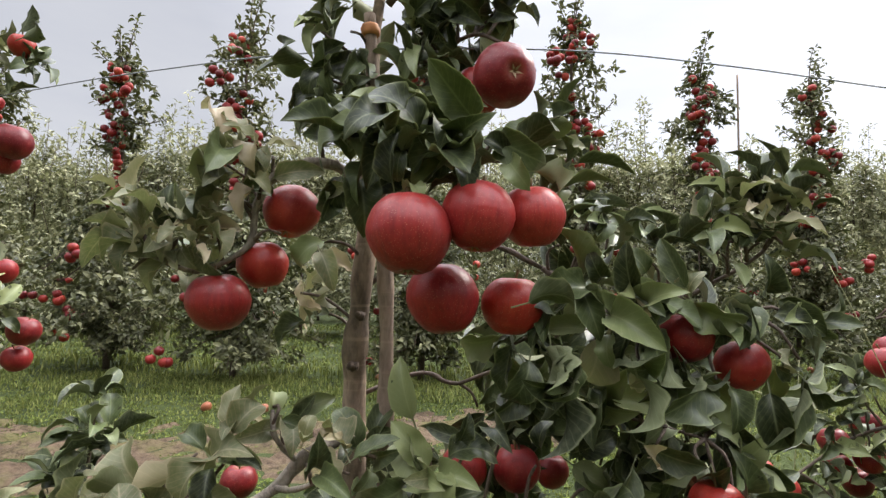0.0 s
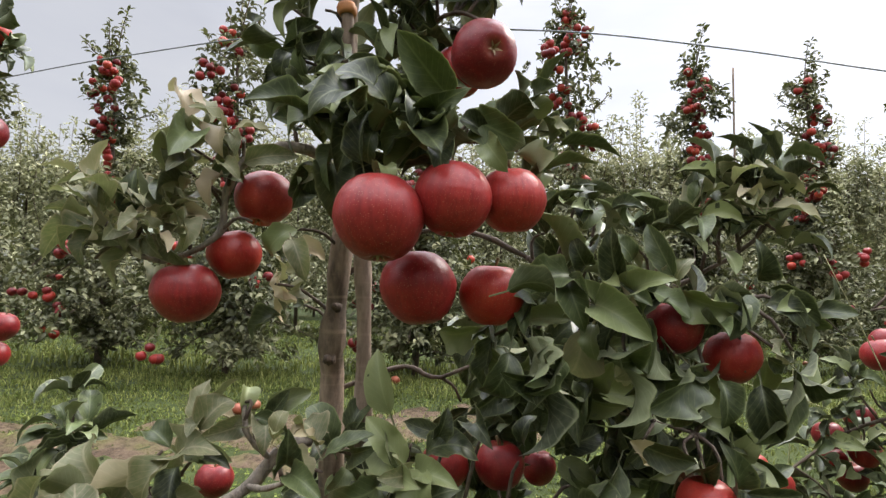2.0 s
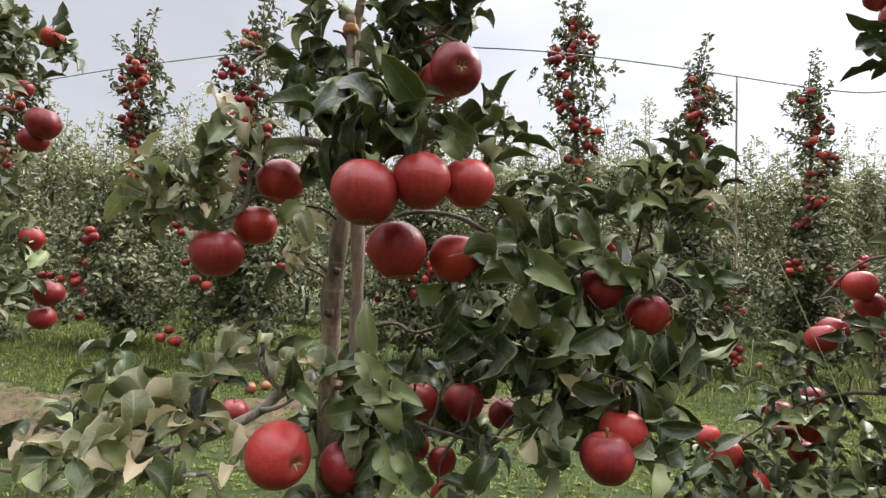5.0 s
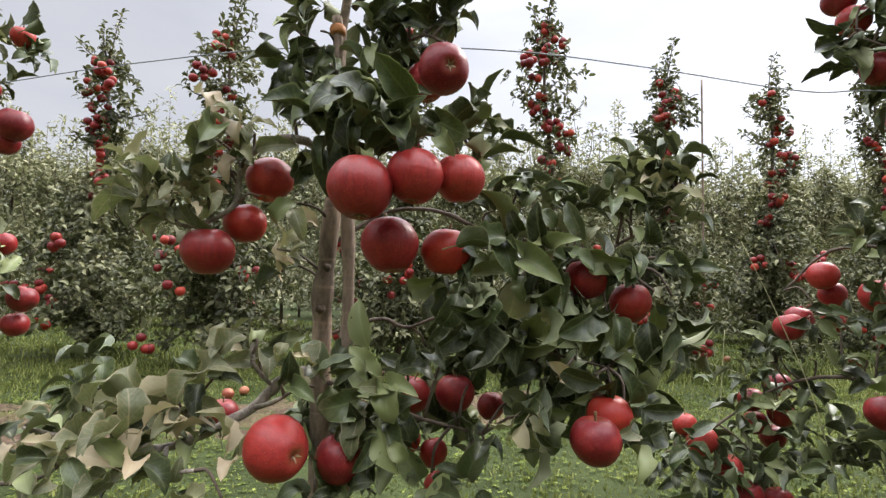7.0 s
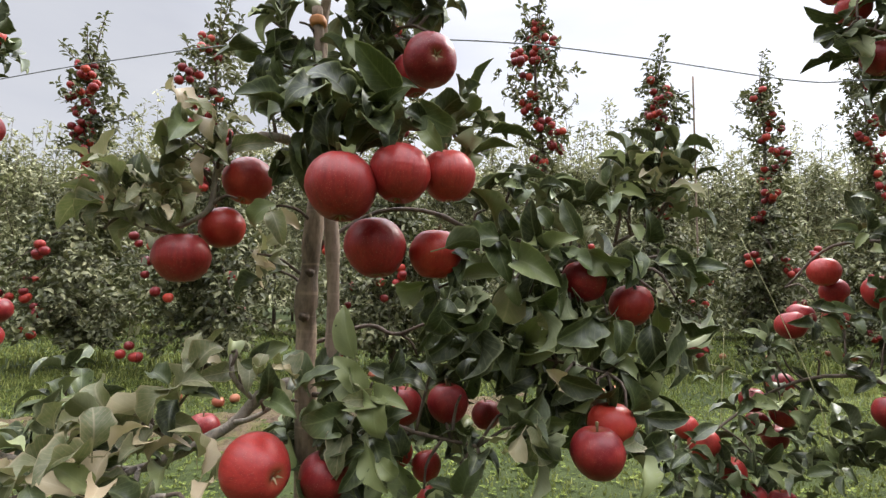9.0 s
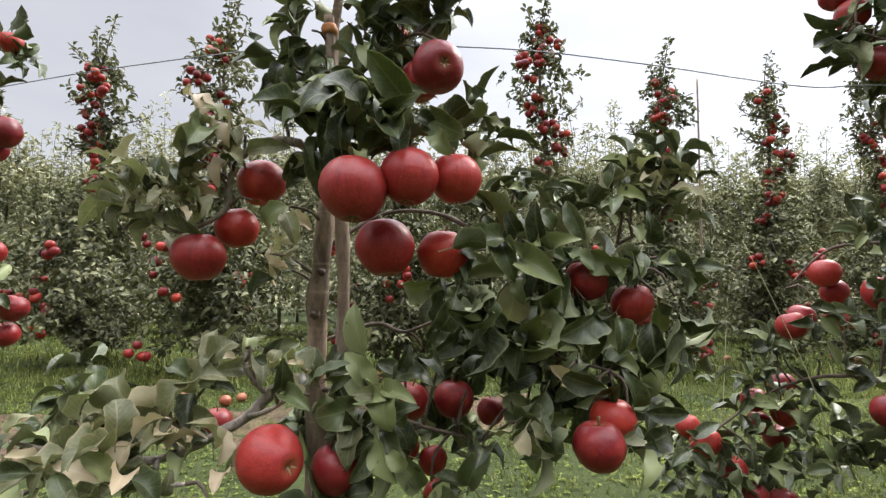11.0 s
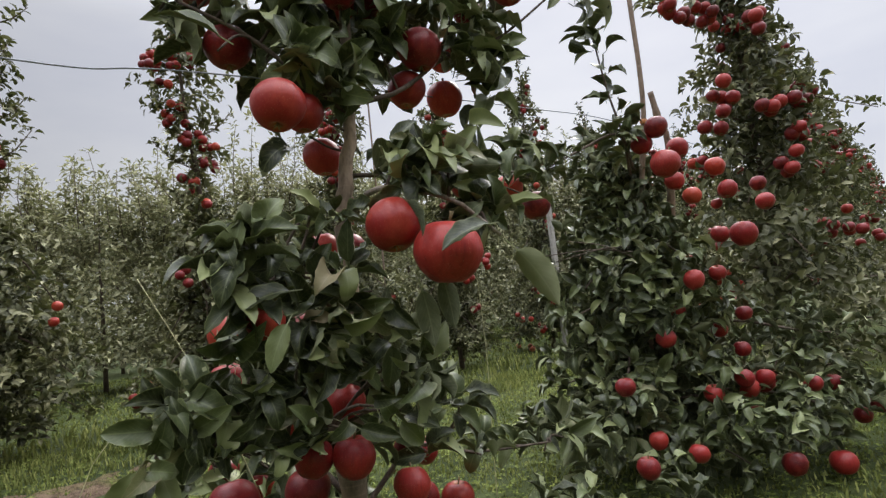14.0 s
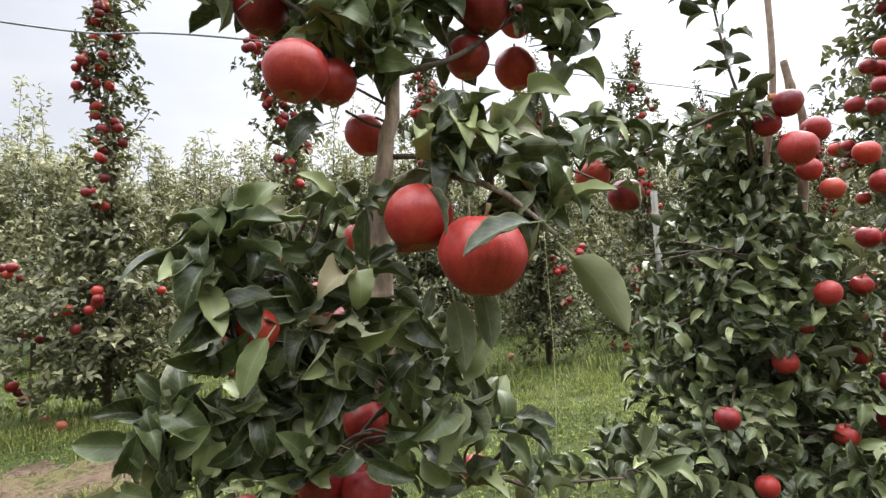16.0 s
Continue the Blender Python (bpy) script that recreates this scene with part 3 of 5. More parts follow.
def grass_field():
    blade = ([(-0.5, 0, 0), (0.5, 0, 0), (-0.36, 0.08, 0.55), (0.36, 0.08, 0.55), (-0.05, 0.30, 1.0), (0.05, 0.30, 1.0)], [(0, 1, 3, 2), (2, 3, 5, 4)])
    trefoil_v, trefoil_f = [], []
    for k in range(3):
        a = 2.094 * k
        c, s = math.cos(a), math.sin(a)
        b = len(trefoil_v)
        for u, v, h in ((0, 0, 0.0), (0.42, 0.55, 0.12), (0, 1.0, 0.16), (-0.42, 0.55, 0.12)):
            trefoil_v.append((c * u - s * v, s * u + c * v, h + 0.9))
        trefoil_f.append((b, b + 1, b + 2, b + 3))
    blades, weeds = [], []
    for count, (x0, x1), (y0, y1), big in ((110000, (-4.5, 6.0), (1.0, 4.4), 1.0), (60000, (-7.0, 12.0), (4.4, 10.5), 1.7), (26000, (-4.5, 6.0), (-2.2, 1.0), 1.4)):
        px, py = rng.uniform(x0, x1, count), rng.uniform(y0, y1, count)
        for x, y in zip(px, py):
            bare = soil(x, y) if y < 3.9 and x < 1.4 else -1
            clump = noise.noise((x * 1.7, y * 1.7, 9.0))
            if bare > 0 and rng.random() < 0.84 - 1.0 * max(0, noise.noise((x * 5, y * 5, 3.0))):
                continue
            if bare <= 0 and clump < -0.28 and rng.random() < 0.6:
                continue
            worn = y < 2.5 + 0.3 * clump and x < 0.5 and y > 0.9
            if worn and rng.random() < 0.35:
                continue
            h = big * (0.55 if worn else 1.0) * uni(0.010, 0.027) * (1 + 1.4 * max(0, clump)) * (2.1 if 3.6 < y < 5.1 else 1)
            a, lean = uni(0, 6.28), uni(0.2, 1.6)
            c, s = math.cos(a), math.sin(a)
            z = hill(x, y)
            if rng.random() < 0.76:
                w = uni(0.006, 0.012) * big
                m = np.array(((c * w, -s * h * (0.6 + lean), 0, x), (s * w, c * h * (0.6 + lean), 0, y), (0, 0, h, z - 0.003), (0, 0, 0, 1)))
                blades.append(m)
            else:
                r = uni(0.008, 0.018) * big
                m = np.array(((c * r, -s * r, 0.1 * r, x), (s * r, c * r, 0.15 * r, y), (uni(-0.3, 0.3) * r, uni(-0.3, 0.3) * r, h * 0.5, z), (0, 0, 0, 1)))
                weeds.append(m)
    tagged(joined_leaves("grass", blades, [blade], GRASS, None), "short green orchard grass between the tree rows", "grass", kind="stuff")
    tagged(joined_leaves("clover", weeds, [(trefoil_v, trefoil_f)], WEED, None), "low clover and weeds among the grass", "clover", kind="stuff")


grass_field()
TREES = "apple trees of the front row"


def trunk(tree, points, r0, r1, knots=(), material=None, n=26):
    return limb("trunk", points, r0, r1, tree, material or BARK, n, 12, 0.05, knots)


# ---- front row: the tree with the ring of big apples ----
t1 = thing("apple_tree", (-0.06, 0.84, 0.0), "slender young apple tree with pale stem and large dark apples", "apple tree", TREES)
stem = [(-0.06, 0.84, -0.03), (-0.055, 0.82, 0.56), (-0.056, 0.80, 0.70), (-0.046, 0.80, 0.80), (-0.045, 0.80, 1.0), (-0.04, 0.80, 1.18), (0.0, 0.80, 1.75), (0.02, 0.80, 2.3)]
trunk(t1, stem, 0.022, 0.005, (0.28, 0.45))
for x, y, z, r in ((-0.055, 0.790, 0.665, 0.010), (-0.058, 0.812, 0.545, 0.013), (-0.046, 0.788, 0.745, 0.008)):
    limb("knot", [(x, y, z), (x - 0.002, y - 0.009, z + 0.002), (x - 0.002, y - 0.015, z + 0.003)], r, r * 0.5, t1, BARK_DARK, n=4, sides=8, rough=0.2)
left_arm = [(-0.045, 0.80, 0.93), (-0.08, 0.75, 0.98), (-0.13, 0.72, 0.98), (-0.18, 0.72, 0.95), (-0.20, 0.72, 0.91), (-0.21, 0.72, 0.85), (-0.28, 0.71, 0.81), (-0.33, 0.67, 0.83)]
limb("branch", left_arm, 0.0080, 0.003, t1, BARK_GREY, n=30, rough=0.14, knots=(0.2, 0.4, 0.55, 0.7, 0.85))
right_arm = [(-0.045, 0.80, 0.79), (0.06, 0.86, 0.87), (0.17, 0.84, 0.87), (0.25, 0.80, 0.83), (0.38, 0.82, 0.775), (0.46, 0.82, 0.78), (0.53, 0.82, 0.81), (0.62, 0.82, 0.87), (0.66, 0.81, 0.95)]
limb("branch", right_arm, 0.0045, 0.003, t1, BARK_DARK, n=30, rough=0.12, knots=(0.3, 0.5, 0.7))
right_fork = [(0.25, 0.80, 0.83), (0.32, 0.76, 0.77), (0.42, 0.72, 0.75), (0.52, 0.71, 0.76)]
limb("branch", right_fork, 0.0045, 0.0025, t1)
roof = [(-0.045, 0.80, 1.0), (-0.02, 0.70, 0.99), (0.06, 0.62, 0.965), (0.13, 0.58, 0.955), (0.21, 0.62, 0.96)]
limb("branch", roof, 0.006, 0.003, t1)
calyx_arm = [(-0.042, 0.80, 1.08), (0.04, 0.77, 1.15), (0.12, 0.73, 1.19), (0.17, 0.71, 1.17)]
limb("branch", calyx_arm, 0.005, 0.0025, t1)
low_arm = [(-0.057, 0.82, 0.545), (-0.11, 0.77, 0.535), (-0.16, 0.75, 0.485), (-0.21, 0.70, 0.455), (-0.27, 0.66, 0.435), (-0.32, 0.61, 0.43), (-0.45, 0.63, 0.42)]
limb("branch", low_arm, 0.0105, 0.004, t1, BARK_GREY, n=34, rough=0.16, knots=(0.12, 0.22, 0.3, 0.42, 0.6, 0.78))
low_forks = []
for a, b, c in (((-0.13, 0.76, 0.52), (-0.16, 0.74, 0.56), (-0.17, 0.75, 0.60)), ((-0.21, 0.70, 0.455), (-0.26, 0.68, 0.49), (-0.30, 0.66, 0.53)), ((-0.16, 0.75, 0.485), (-0.12, 0.70, 0.50), (-0.07, 0.66, 0.53)),
                ((-0.27, 0.66, 0.435), (-0.40, 0.66, 0.44), (-0.51, 0.66, 0.46)), ((-0.27, 0.66, 0.435), (-0.24, 0.60, 0.42), (-0.18, 0.57, 0.43))):
    limb("branch", [a, b, c], 0.0048, 0.0025, t1, BARK_GREY, n=10, rough=0.16, knots=(0.3, 0.6, 0.85))
    low_forks.append([a, b, c])
low_right = [(-0.056, 0.83, 0.61), (0.05, 0.86, 0.645), (0.11, 0.85, 0.63), (0.20, 0.84, 0.655), (0.36, 0.82, 0.60), (0.50, 0.78, 0.57)]
limb("branch", low_right, 0.0042, 0.0025, t1, BARK_DARK, n=24, rough=0.14, knots=(0.3, 0.6))
low_middle = [(-0.057, 0.83, 0.52), (0.03, 0.76, 0.52), (0.14, 0.73, 0.48), (0.26, 0.74, 0.45)]
limb("branch", low_middle, 0.0055, 0.003, t1)
crown_spurs = ((-0.07, 0.74, 1.20), (-0.13, 0.74, 1.21), (0.02, 0.74, 1.22), (0.09, 0.74, 1.23), (0.06, 0.74, 1.18), (-0.05, 0.74, 1.13), (-0.10, 0.74, 1.12), (-0.12, 0.74, 1.08), (-0.07, 0.74, 1.08), (0.04, 0.74, 1.15),
               (0.08, 0.80, 1.14), (0.01, 0.74, 1.09), (-0.10, 0.74, 1.02), (0.04, 0.74, 1.03), (0.01, 0.74, 1.05), (0.08, 0.74, 1.05), (0.15, 0.78, 1.24), (0.19, 0.78, 1.25), (0.17, 0.80, 1.28), (0.13, 0.84, 1.22))
fan_spurs = ((-0.03, 0.63, 0.99), (-0.06, 0.64, 1.0), (0.0, 0.60, 0.97), (0.08, 0.57, 0.97), (0.13, 0.57, 0.97), (0.18, 0.60, 0.96), (0.22, 0.63, 0.99), (0.24, 0.66, 1.02), (0.10, 0.62, 1.03))
roof_spurs = ((-0.04, 0.62, 0.99), (0.02, 0.62, 0.98), (0.08, 0.62, 0.98), (0.12, 0.64, 1.01), (0.17, 0.56, 0.95), (0.14, 0.56, 0.96), (0.23, 0.66, 0.97), (0.25, 0.70, 0.96), (-0.03, 0.66, 0.97), (0.04, 0.60, 0.95), (-0.02, 0.70, 0.94))
left_spurs = ((-0.24, 0.70, 0.97), (-0.22, 0.70, 0.99), (-0.17, 0.70, 0.98), (-0.25, 0.70, 0.94), (-0.23, 0.70, 0.92), (-0.26, 0.70, 0.90), (-0.35, 0.68, 0.85), (-0.31, 0.69, 0.85), (-0.29, 0.72, 0.86), (-0.36, 0.68, 0.81),
              (-0.30, 0.74, 0.81), (-0.16, 0.72, 0.87), (-0.10, 0.72, 0.86), (-0.08, 0.72, 0.94), (-0.11, 0.80, 0.75), (-0.15, 0.80, 0.78), (-0.18, 0.70, 0.94), (-0.31, 0.70, 0.84))
right_top_spurs = ((0.33, 0.80, 0.93), (0.36, 0.80, 0.91), (0.31, 0.80, 0.89), (0.28, 0.80, 0.87), (0.34, 0.80, 0.86), (0.40, 0.80, 0.87), (0.42, 0.80, 0.85), (0.45, 0.80, 0.87), (0.51, 0.80, 0.89), (0.54, 0.80, 0.86),
                   (0.56, 0.80, 0.88), (0.60, 0.80, 0.97), (0.65, 0.80, 0.96), (0.62, 0.80, 0.92), (0.67, 0.80, 0.92), (0.56, 0.80, 0.97), (0.54, 0.80, 0.93), (0.60, 0.80, 0.88), (0.65, 0.80, 0.87))
right_mid_spurs = ((0.23, 0.68, 0.78), (0.28, 0.68, 0.81), (0.33, 0.68, 0.80), (0.36, 0.68, 0.78), (0.39, 0.68, 0.81), (0.42, 0.68, 0.79), (0.47, 0.68, 0.78), (0.50, 0.68, 0.76), (0.53, 0.68, 0.78), (0.57, 0.68, 0.77),
                   (0.40, 0.68, 0.75), (0.38, 0.68, 0.73), (0.34, 0.68, 0.75), (0.45, 0.68, 0.75))
hanging_spurs = ((0.19, 0.66, 0.72), (0.24, 0.66, 0.72), (0.33, 0.66, 0.70), (0.36, 0.66, 0.69), (0.30, 0.66, 0.73), (0.40, 0.66, 0.70), (0.42, 0.66, 0.70), (0.46, 0.66, 0.68), (0.51, 0.66, 0.68), (0.55, 0.66, 0.71), (0.57, 0.66, 0.71), (0.27, 0.66, 0.69))
inner_spurs = ((0.30, 0.86, 0.59), (0.36, 0.86, 0.58), (0.43, 0.86, 0.56), (0.49, 0.86, 0.60), (0.57, 0.86, 0.60), (0.24, 0.86, 0.57), (0.18, 0.86, 0.63), (0.15, 0.86, 0.59), (0.31, 0.86, 0.53), (0.40, 0.86, 0.52), (0.45, 0.86, 0.50),
               (0.50, 0.86, 0.54), (0.53, 0.86, 0.48), (0.36, 0.86, 0.50), (0.26, 0.86, 0.54), (0.20, 0.86, 0.53), (0.59, 0.86, 0.55), (0.62, 0.86, 0.60), (0.23, 0.86, 0.65), (0.35, 0.86, 0.64), (0.42, 0.86, 0.62), (0.47, 0.86, 0.63))
low_right_spurs = ((0.04, 0.72, 0.58), (0.08, 0.72, 0.56), (0.12, 0.72, 0.57), (0.02, 0.72, 0.48), (0.06, 0.72, 0.50), (0.0, 0.72, 0.54), (0.18, 0.72, 0.58), (0.23, 0.72, 0.54), (0.40, 0.72, 0.57), (0.47, 0.72, 0.54), (0.51, 0.72, 0.51), (0.30, 0.72, 0.51), (0.34, 0.72, 0.47), (0.50, 0.72, 0.47))
bottom_spurs = ((0.04, 0.74, 0.41), (0.10, 0.74, 0.38), (-0.04, 0.74, 0.34), (0.07, 0.74, 0.34), (0.17, 0.74, 0.38), (0.23, 0.74, 0.42), (0.25, 0.74, 0.37), (0.0, 0.74, 0.43), (0.14, 0.74, 0.43))
low_left_spurs = ((-0.18, 0.76, 0.60), (-0.15, 0.76, 0.58), (-0.24, 0.66, 0.56), (-0.20, 0.66, 0.55), (-0.30, 0.66, 0.52), (-0.27, 0.66, 0.50), (-0.08, 0.66, 0.53), (-0.33, 0.66, 0.44), (-0.33, 0.55, 0.46), (-0.49, 0.66, 0.42), (-0.51, 0.66, 0.46),
                  (-0.45, 0.66, 0.40), (-0.24, 0.66, 0.45), (-0.13, 0.55, 0.40), (-0.31, 0.60, 0.42), (-0.22, 0.58, 0.41), (-0.03, 0.66, 0.54), (-0.23, 0.66, 0.53), (-0.52, 0.66, 0.38), (-0.43, 0.66, 0.46), (-0.28, 0.60, 0.40))
leaves1 = spurs(((0.05, 0.555, 0.912), (0.13, 0.57, 0.93), (0.19, 0.60, 0.93)), 5, 0.082, (15, 65), 0.6) + spurs(crown_spurs, 6, 0.073, (-50, 20), 0.9) + spurs(roof_spurs, 4, 0.080, (-35, 20), 0.8) + spurs(fan_spurs, 4, 0.080, (-25, 30), 2.2)
leaves1 += spurs(right_top_spurs, 5, 0.068, (-10, 55), 0.9) + spurs(right_mid_spurs, 4, 0.076, (-60, 20), 0.9) + spurs(hanging_spurs, 3, 0.088, (-105, -50), 0.6)
leaves1 += spurs(inner_spurs, 6, 0.090, (-80, 0), 0.8, 0.02) + spurs(low_right_spurs, 4, 0.080, (-70, 20), 0.8) + spurs(bottom_spurs, 5, 0.082, (-30, 50), 0.8)
leaves1 += along([(-0.04, 0.80, 1.18), (-0.02, 0.8, 1.4), (0.0, 0.80, 1.75), (0.02, 0.80, 2.3)], 24, 0.080, 6, (-35, 40), 0.07, 0.0)
leaves1 += along([(0.02, 0.78, 1.32), (0.15, 0.68, 1.41), (0.34, 0.62, 1.41)], 12, 0.080, 5, (-30, 40), 0.04, 0.2)
leaves1 += cloud((0.34, 1.0, 0.66), (0.22, 0.06, 0.16), 34, 0.090, 5, (-50, 20)) + cloud((0.10, 0.92, 0.42), (0.22, 0.08, 0.08), 18, 0.085, 5, (-40, 40))
twigs(t1, [stem, left_arm, right_arm, right_fork, roof, calyx_arm, low_arm, low_right, low_middle] + low_forks,
      crown_spurs + roof_spurs + left_spurs + right_top_spurs + right_mid_spurs + hanging_spurs + inner_spurs + low_right_spurs + bottom_spurs + low_left_spurs)
leaves1 = clear(leaves1, ((0.171, 0.656, 1.095, 0.068), (-0.159, 0.762, 0.910, 0.058), (-0.198, 0.755, 0.823, 0.062), (-0.242, 0.702, 0.765, 0.068), (0.430, 0.680, 0.735, 0.026), (0.510, 0.690, 0.695, 0.036),
                          (0.055, 0.522, 0.853, 0.060), (0.133, 0.540, 0.877, 0.050), (0.201, 0.578, 0.883, 0.05), (0.092, 0.617, 0.779, 0.06), (-0.070, 0.602, 0.456, 0.07), (0.126, 0.80, 0.505, 0.05), (0.21, 0.79, 0.512, 0.05),
                          (0.295, 0.949, 0.456, 0.05), (0.171, 0.88, 0.372, 0.045), (0.436, 0.64, 0.471, 0.045), (-0.05, 0.82, 0.62, 0.05), (-0.05, 0.80, 0.70, 0.05), (-0.046, 0.77, 1.24, 0.04), (-0.04, 0.77, 1.20, 0.035), (-0.10, 0.74, 0.985, 0.045), (-0.15, 0.72, 0.975, 0.045)), (0.15, -0.15, 0.76))
leaves1 += spurs(((-0.01, 0.70, 0.50), (0.02, 0.69, 0.47), (0.05, 0.69, 0.51), (0.0, 0.67, 0.37), (0.05, 0.68, 0.42), (0.09, 0.68, 0.47), (-0.03, 0.74, 0.53), (0.08, 0.70, 0.54)), 5, 0.076, (-40, 40), 1.0)
plant_leaves(t1, leaves1, 280, 0.05)
# the two limbs on the track's side: many of their leaves are pale, more on the upper
for m in clear(spurs(left_spurs, 3, 0.070, (-45, 40), 1.2) + spurs(low_left_spurs, 3, 0.072, (-25, 60), 1.2), ((-0.159, 0.762, 0.910, 0.050), (-0.198, 0.755, 0.823, 0.055), (-0.242, 0.702, 0.765, 0.060), (-0.070, 0.602, 0.456, 0.07)), (0.15, -0.15, 0.76)):
    part("leaf", OLD_LEAVES[int(rng.integers(0, 4))] if rng.random() < (0.62 if m[2, 3] > 0.7 else 0.42) else NEAR_LEAVES[int(rng.integers(0, 14))], t1, Matrix(m.tolist()))
for m in cloud((-0.31, 0.68, 0.87), (0.09, 0.03, 0.06), 13, 0.066, 3, (0, 60)) + cloud((-0.23, 0.69, 0.96), (0.05, 0.02, 0.03), 5, 0.066, 3, (0, 60)) + cloud((0.60, 0.78, 0.91), (0.07, 0.02, 0.05), 5, 0.075, 2, (0, 60)) + cloud((-0.28, 0.60, 0.46), (0.19, 0.06, 0.07), 11, 0.070, 3, (0, 70)) + cloud((-0.14, 0.70, 0.58), (0.07, 0.05, 0.03), 3, 0.06, 3, (10, 70)) + cloud((0.57, 0.68, 0.73), (0.05, 0.03, 0.03), 2, 0.075, 2, (-100, -40)) + cloud((0.36, 0.68, 0.50), (0.04, 0.03, 0.02), 1, 0.08, 2, (-90, -40)):
    part("leaf", OLD_LEAVES[int(rng.integers(0, 4))], t1, Matrix(m.tolist()), "curled yellowing leaf")
apple(t1, 0.055, 0.522, 0.853, 0.098, (0, 8), "deep")
apple(t1, 0.133, 0.540, 0.877, 0.087, (90, 8))
apple(t1, 0.201, 0.578, 0.883, 0.082, (20, 6))
apple(t1, 0.092, 0.617, 0.779, 0.095, (200, 10))
apple(t1, 0.184, 0.640, 0.772, 0.084, None, True)
apple(t1, -0.159, 0.762, 0.910, 0.090, None, True)
apple(t1, -0.198, 0.755, 0.823, 0.080, (0, 12), True)
apple(t1, -0.242, 0.702, 0.765, 0.093, (0, 5), "deep")
apple(t1, 0.171, 0.656, 1.095, 0.091, (106, 77), "deep", "dark red apple turned so that its calyx shows")
apple(t1, 0.137, 0.743, 1.106, 0.080)
apple(t1, 0.430, 0.680, 0.735, 0.075)
apple(t1, 0.510, 0.690, 0.695, 0.072, None, True)
apple(t1, -0.283, 0.913, 0.431, 0.066)
apple(t1, -0.070, 0.602, 0.456, 0.101, (144, 88))
apple(t1, 0.015, 0.666, 0.422, 0.080)
apple(t1, 0.126, 0.800, 0.505, 0.076)
apple(t1, 0.210, 0.790, 0.512, 0.076)
apple(t1, 0.436, 0.640, 0.471, 0.084)
apple(t1, 0.475, 0.690, 0.500, 0.078, None, True)
apple(t1, 0.295, 0.949, 0.456, 0.062)
apple(t1, 0.171, 0.880, 0.372, 0.060)
apple(t1, 0.112, 0.870, 0.401, 0.066)
apple(t1, 0.188, 0.800, 0.330, 0.070)
apple(t1, 0.281, 0.600, 1.305, 0.100)
apple(t1, 0.355, 0.620, 1.351, 0.084)
limb("branch", [(-0.02, 0.80, 1.28), (0.10, 0.72, 1.38), (0.22, 0.63, 1.41), (0.33, 0.62, 1.40)], 0.007, 0.003, t1)

# ---- front row: the next tree ----
t2 = thing("apple_tree", (1.39, 1.0, 0.0), "slender apple tree with clustered red apples and dense dark leaves", "apple tree", TREES)
stem = [(1.39, 1.0, -0.03), (1.422, 1.0, 0.30), (1.428, 1.0, 0.46), (1.442, 1.0, 0.56), (1.450, 1.0, 0.75), (1.452, 1.0, 0.95), (1.468, 1.0, 1.05), (1.484, 1.0, 1.17), (1.50, 1.02, 1.6), (1.52, 1.04, 2.3)]
trunk(t2, stem, 0.026, 0.009, (0.24, 0.4))
front_arm = [(1.452, 0.99, 0.93), (1.48, 0.88, 0.97), (1.53, 0.80, 0.95), (1.58, 0.75, 0.92), (1.65, 0.74, 0.86)]
limb("branch", front_arm, 0.0065, 0.003, t2, BARK_GREY, rough=0.12)
right_reach = [(1.465, 1.0, 1.03), (1.62, 1.02, 1.04), (1.82, 1.12, 1.07), (2.0, 1.22, 1.10), (2.17, 1.32, 1.12)]
limb("branch", right_reach, 0.0055, 0.003, t2)
left_low = [(1.45, 0.99, 0.74), (1.36, 0.90, 0.80), (1.28, 0.82, 0.82), (1.20, 0.75, 0.81)]
limb("branch", left_low, 0.006, 0.003, t2)
left_bottom = [(1.44, 1.0, 0.55), (1.36, 0.90, 0.57), (1.26, 0.85, 0.58), (1.14, 0.84, 0.60)]
limb("branch", left_bottom, 0.006, 0.003, t2)
crown_arm = [(1.482, 1.0, 1.16), (1.40, 0.96, 1.20), (1.30, 0.96, 1.28), (1.18, 1.0, 1.36)]
limb("branch", crown_arm, 0.006, 0.003, t2)
crown_right = [(1.484, 1.0, 1.18), (1.60, 1.01, 1.22), (1.75, 1.07, 1.34), (1.92, 1.1, 1.42), (2.15, 1.1, 1.60)]
limb("branch", crown_right, 0.0065, 0.003, t2)
low_out = [(1.43, 1.0, 0.40), (1.33, 1.22, 0.50), (1.22, 1.40, 0.44), (1.02, 1.42, 0.30), (0.90, 1.40, 0.24)]
limb("branch", low_out, 0.007, 0.0025, t2)
back_left = [(1.45, 1.0, 0.80), (1.40, 1.18, 0.86), (1.36, 1.36, 0.86), (1.25, 1.40, 0.74)]
limb("branch", back_left, 0.007, 0.003, t2)
low_side = [(1.43, 1.0, 0.38), (1.58, 1.08, 0.46), (1.75, 1.14, 0.40), (2.0, 1.2, 0.36)]
limb("branch", low_side, 0.006, 0.0025, t2)
limbs2 = [stem, front_arm, right_reach, left_low, left_bottom, crown_arm, crown_right, low_out, back_left, low_side]
crown_left_spurs = ((1.18, 1.0, 1.38), (1.21, 1.0, 1.45), (1.15, 1.0, 1.34), (1.23, 1.0, 1.33), (1.34, 1.0, 1.34), (1.39, 1.0, 1.30), (1.33, 1.0, 1.26), (1.48, 1.0, 1.33), (1.41, 1.0, 1.38), (1.56, 1.0, 1.32), (1.62, 1.0, 1.37),
                    (1.29, 1.0, 1.41), (1.50, 1.0, 1.46), (1.53, 1.0, 1.51), (1.35, 1.0, 1.48), (1.45, 1.0, 1.23), (1.29, 1.0, 1.47))
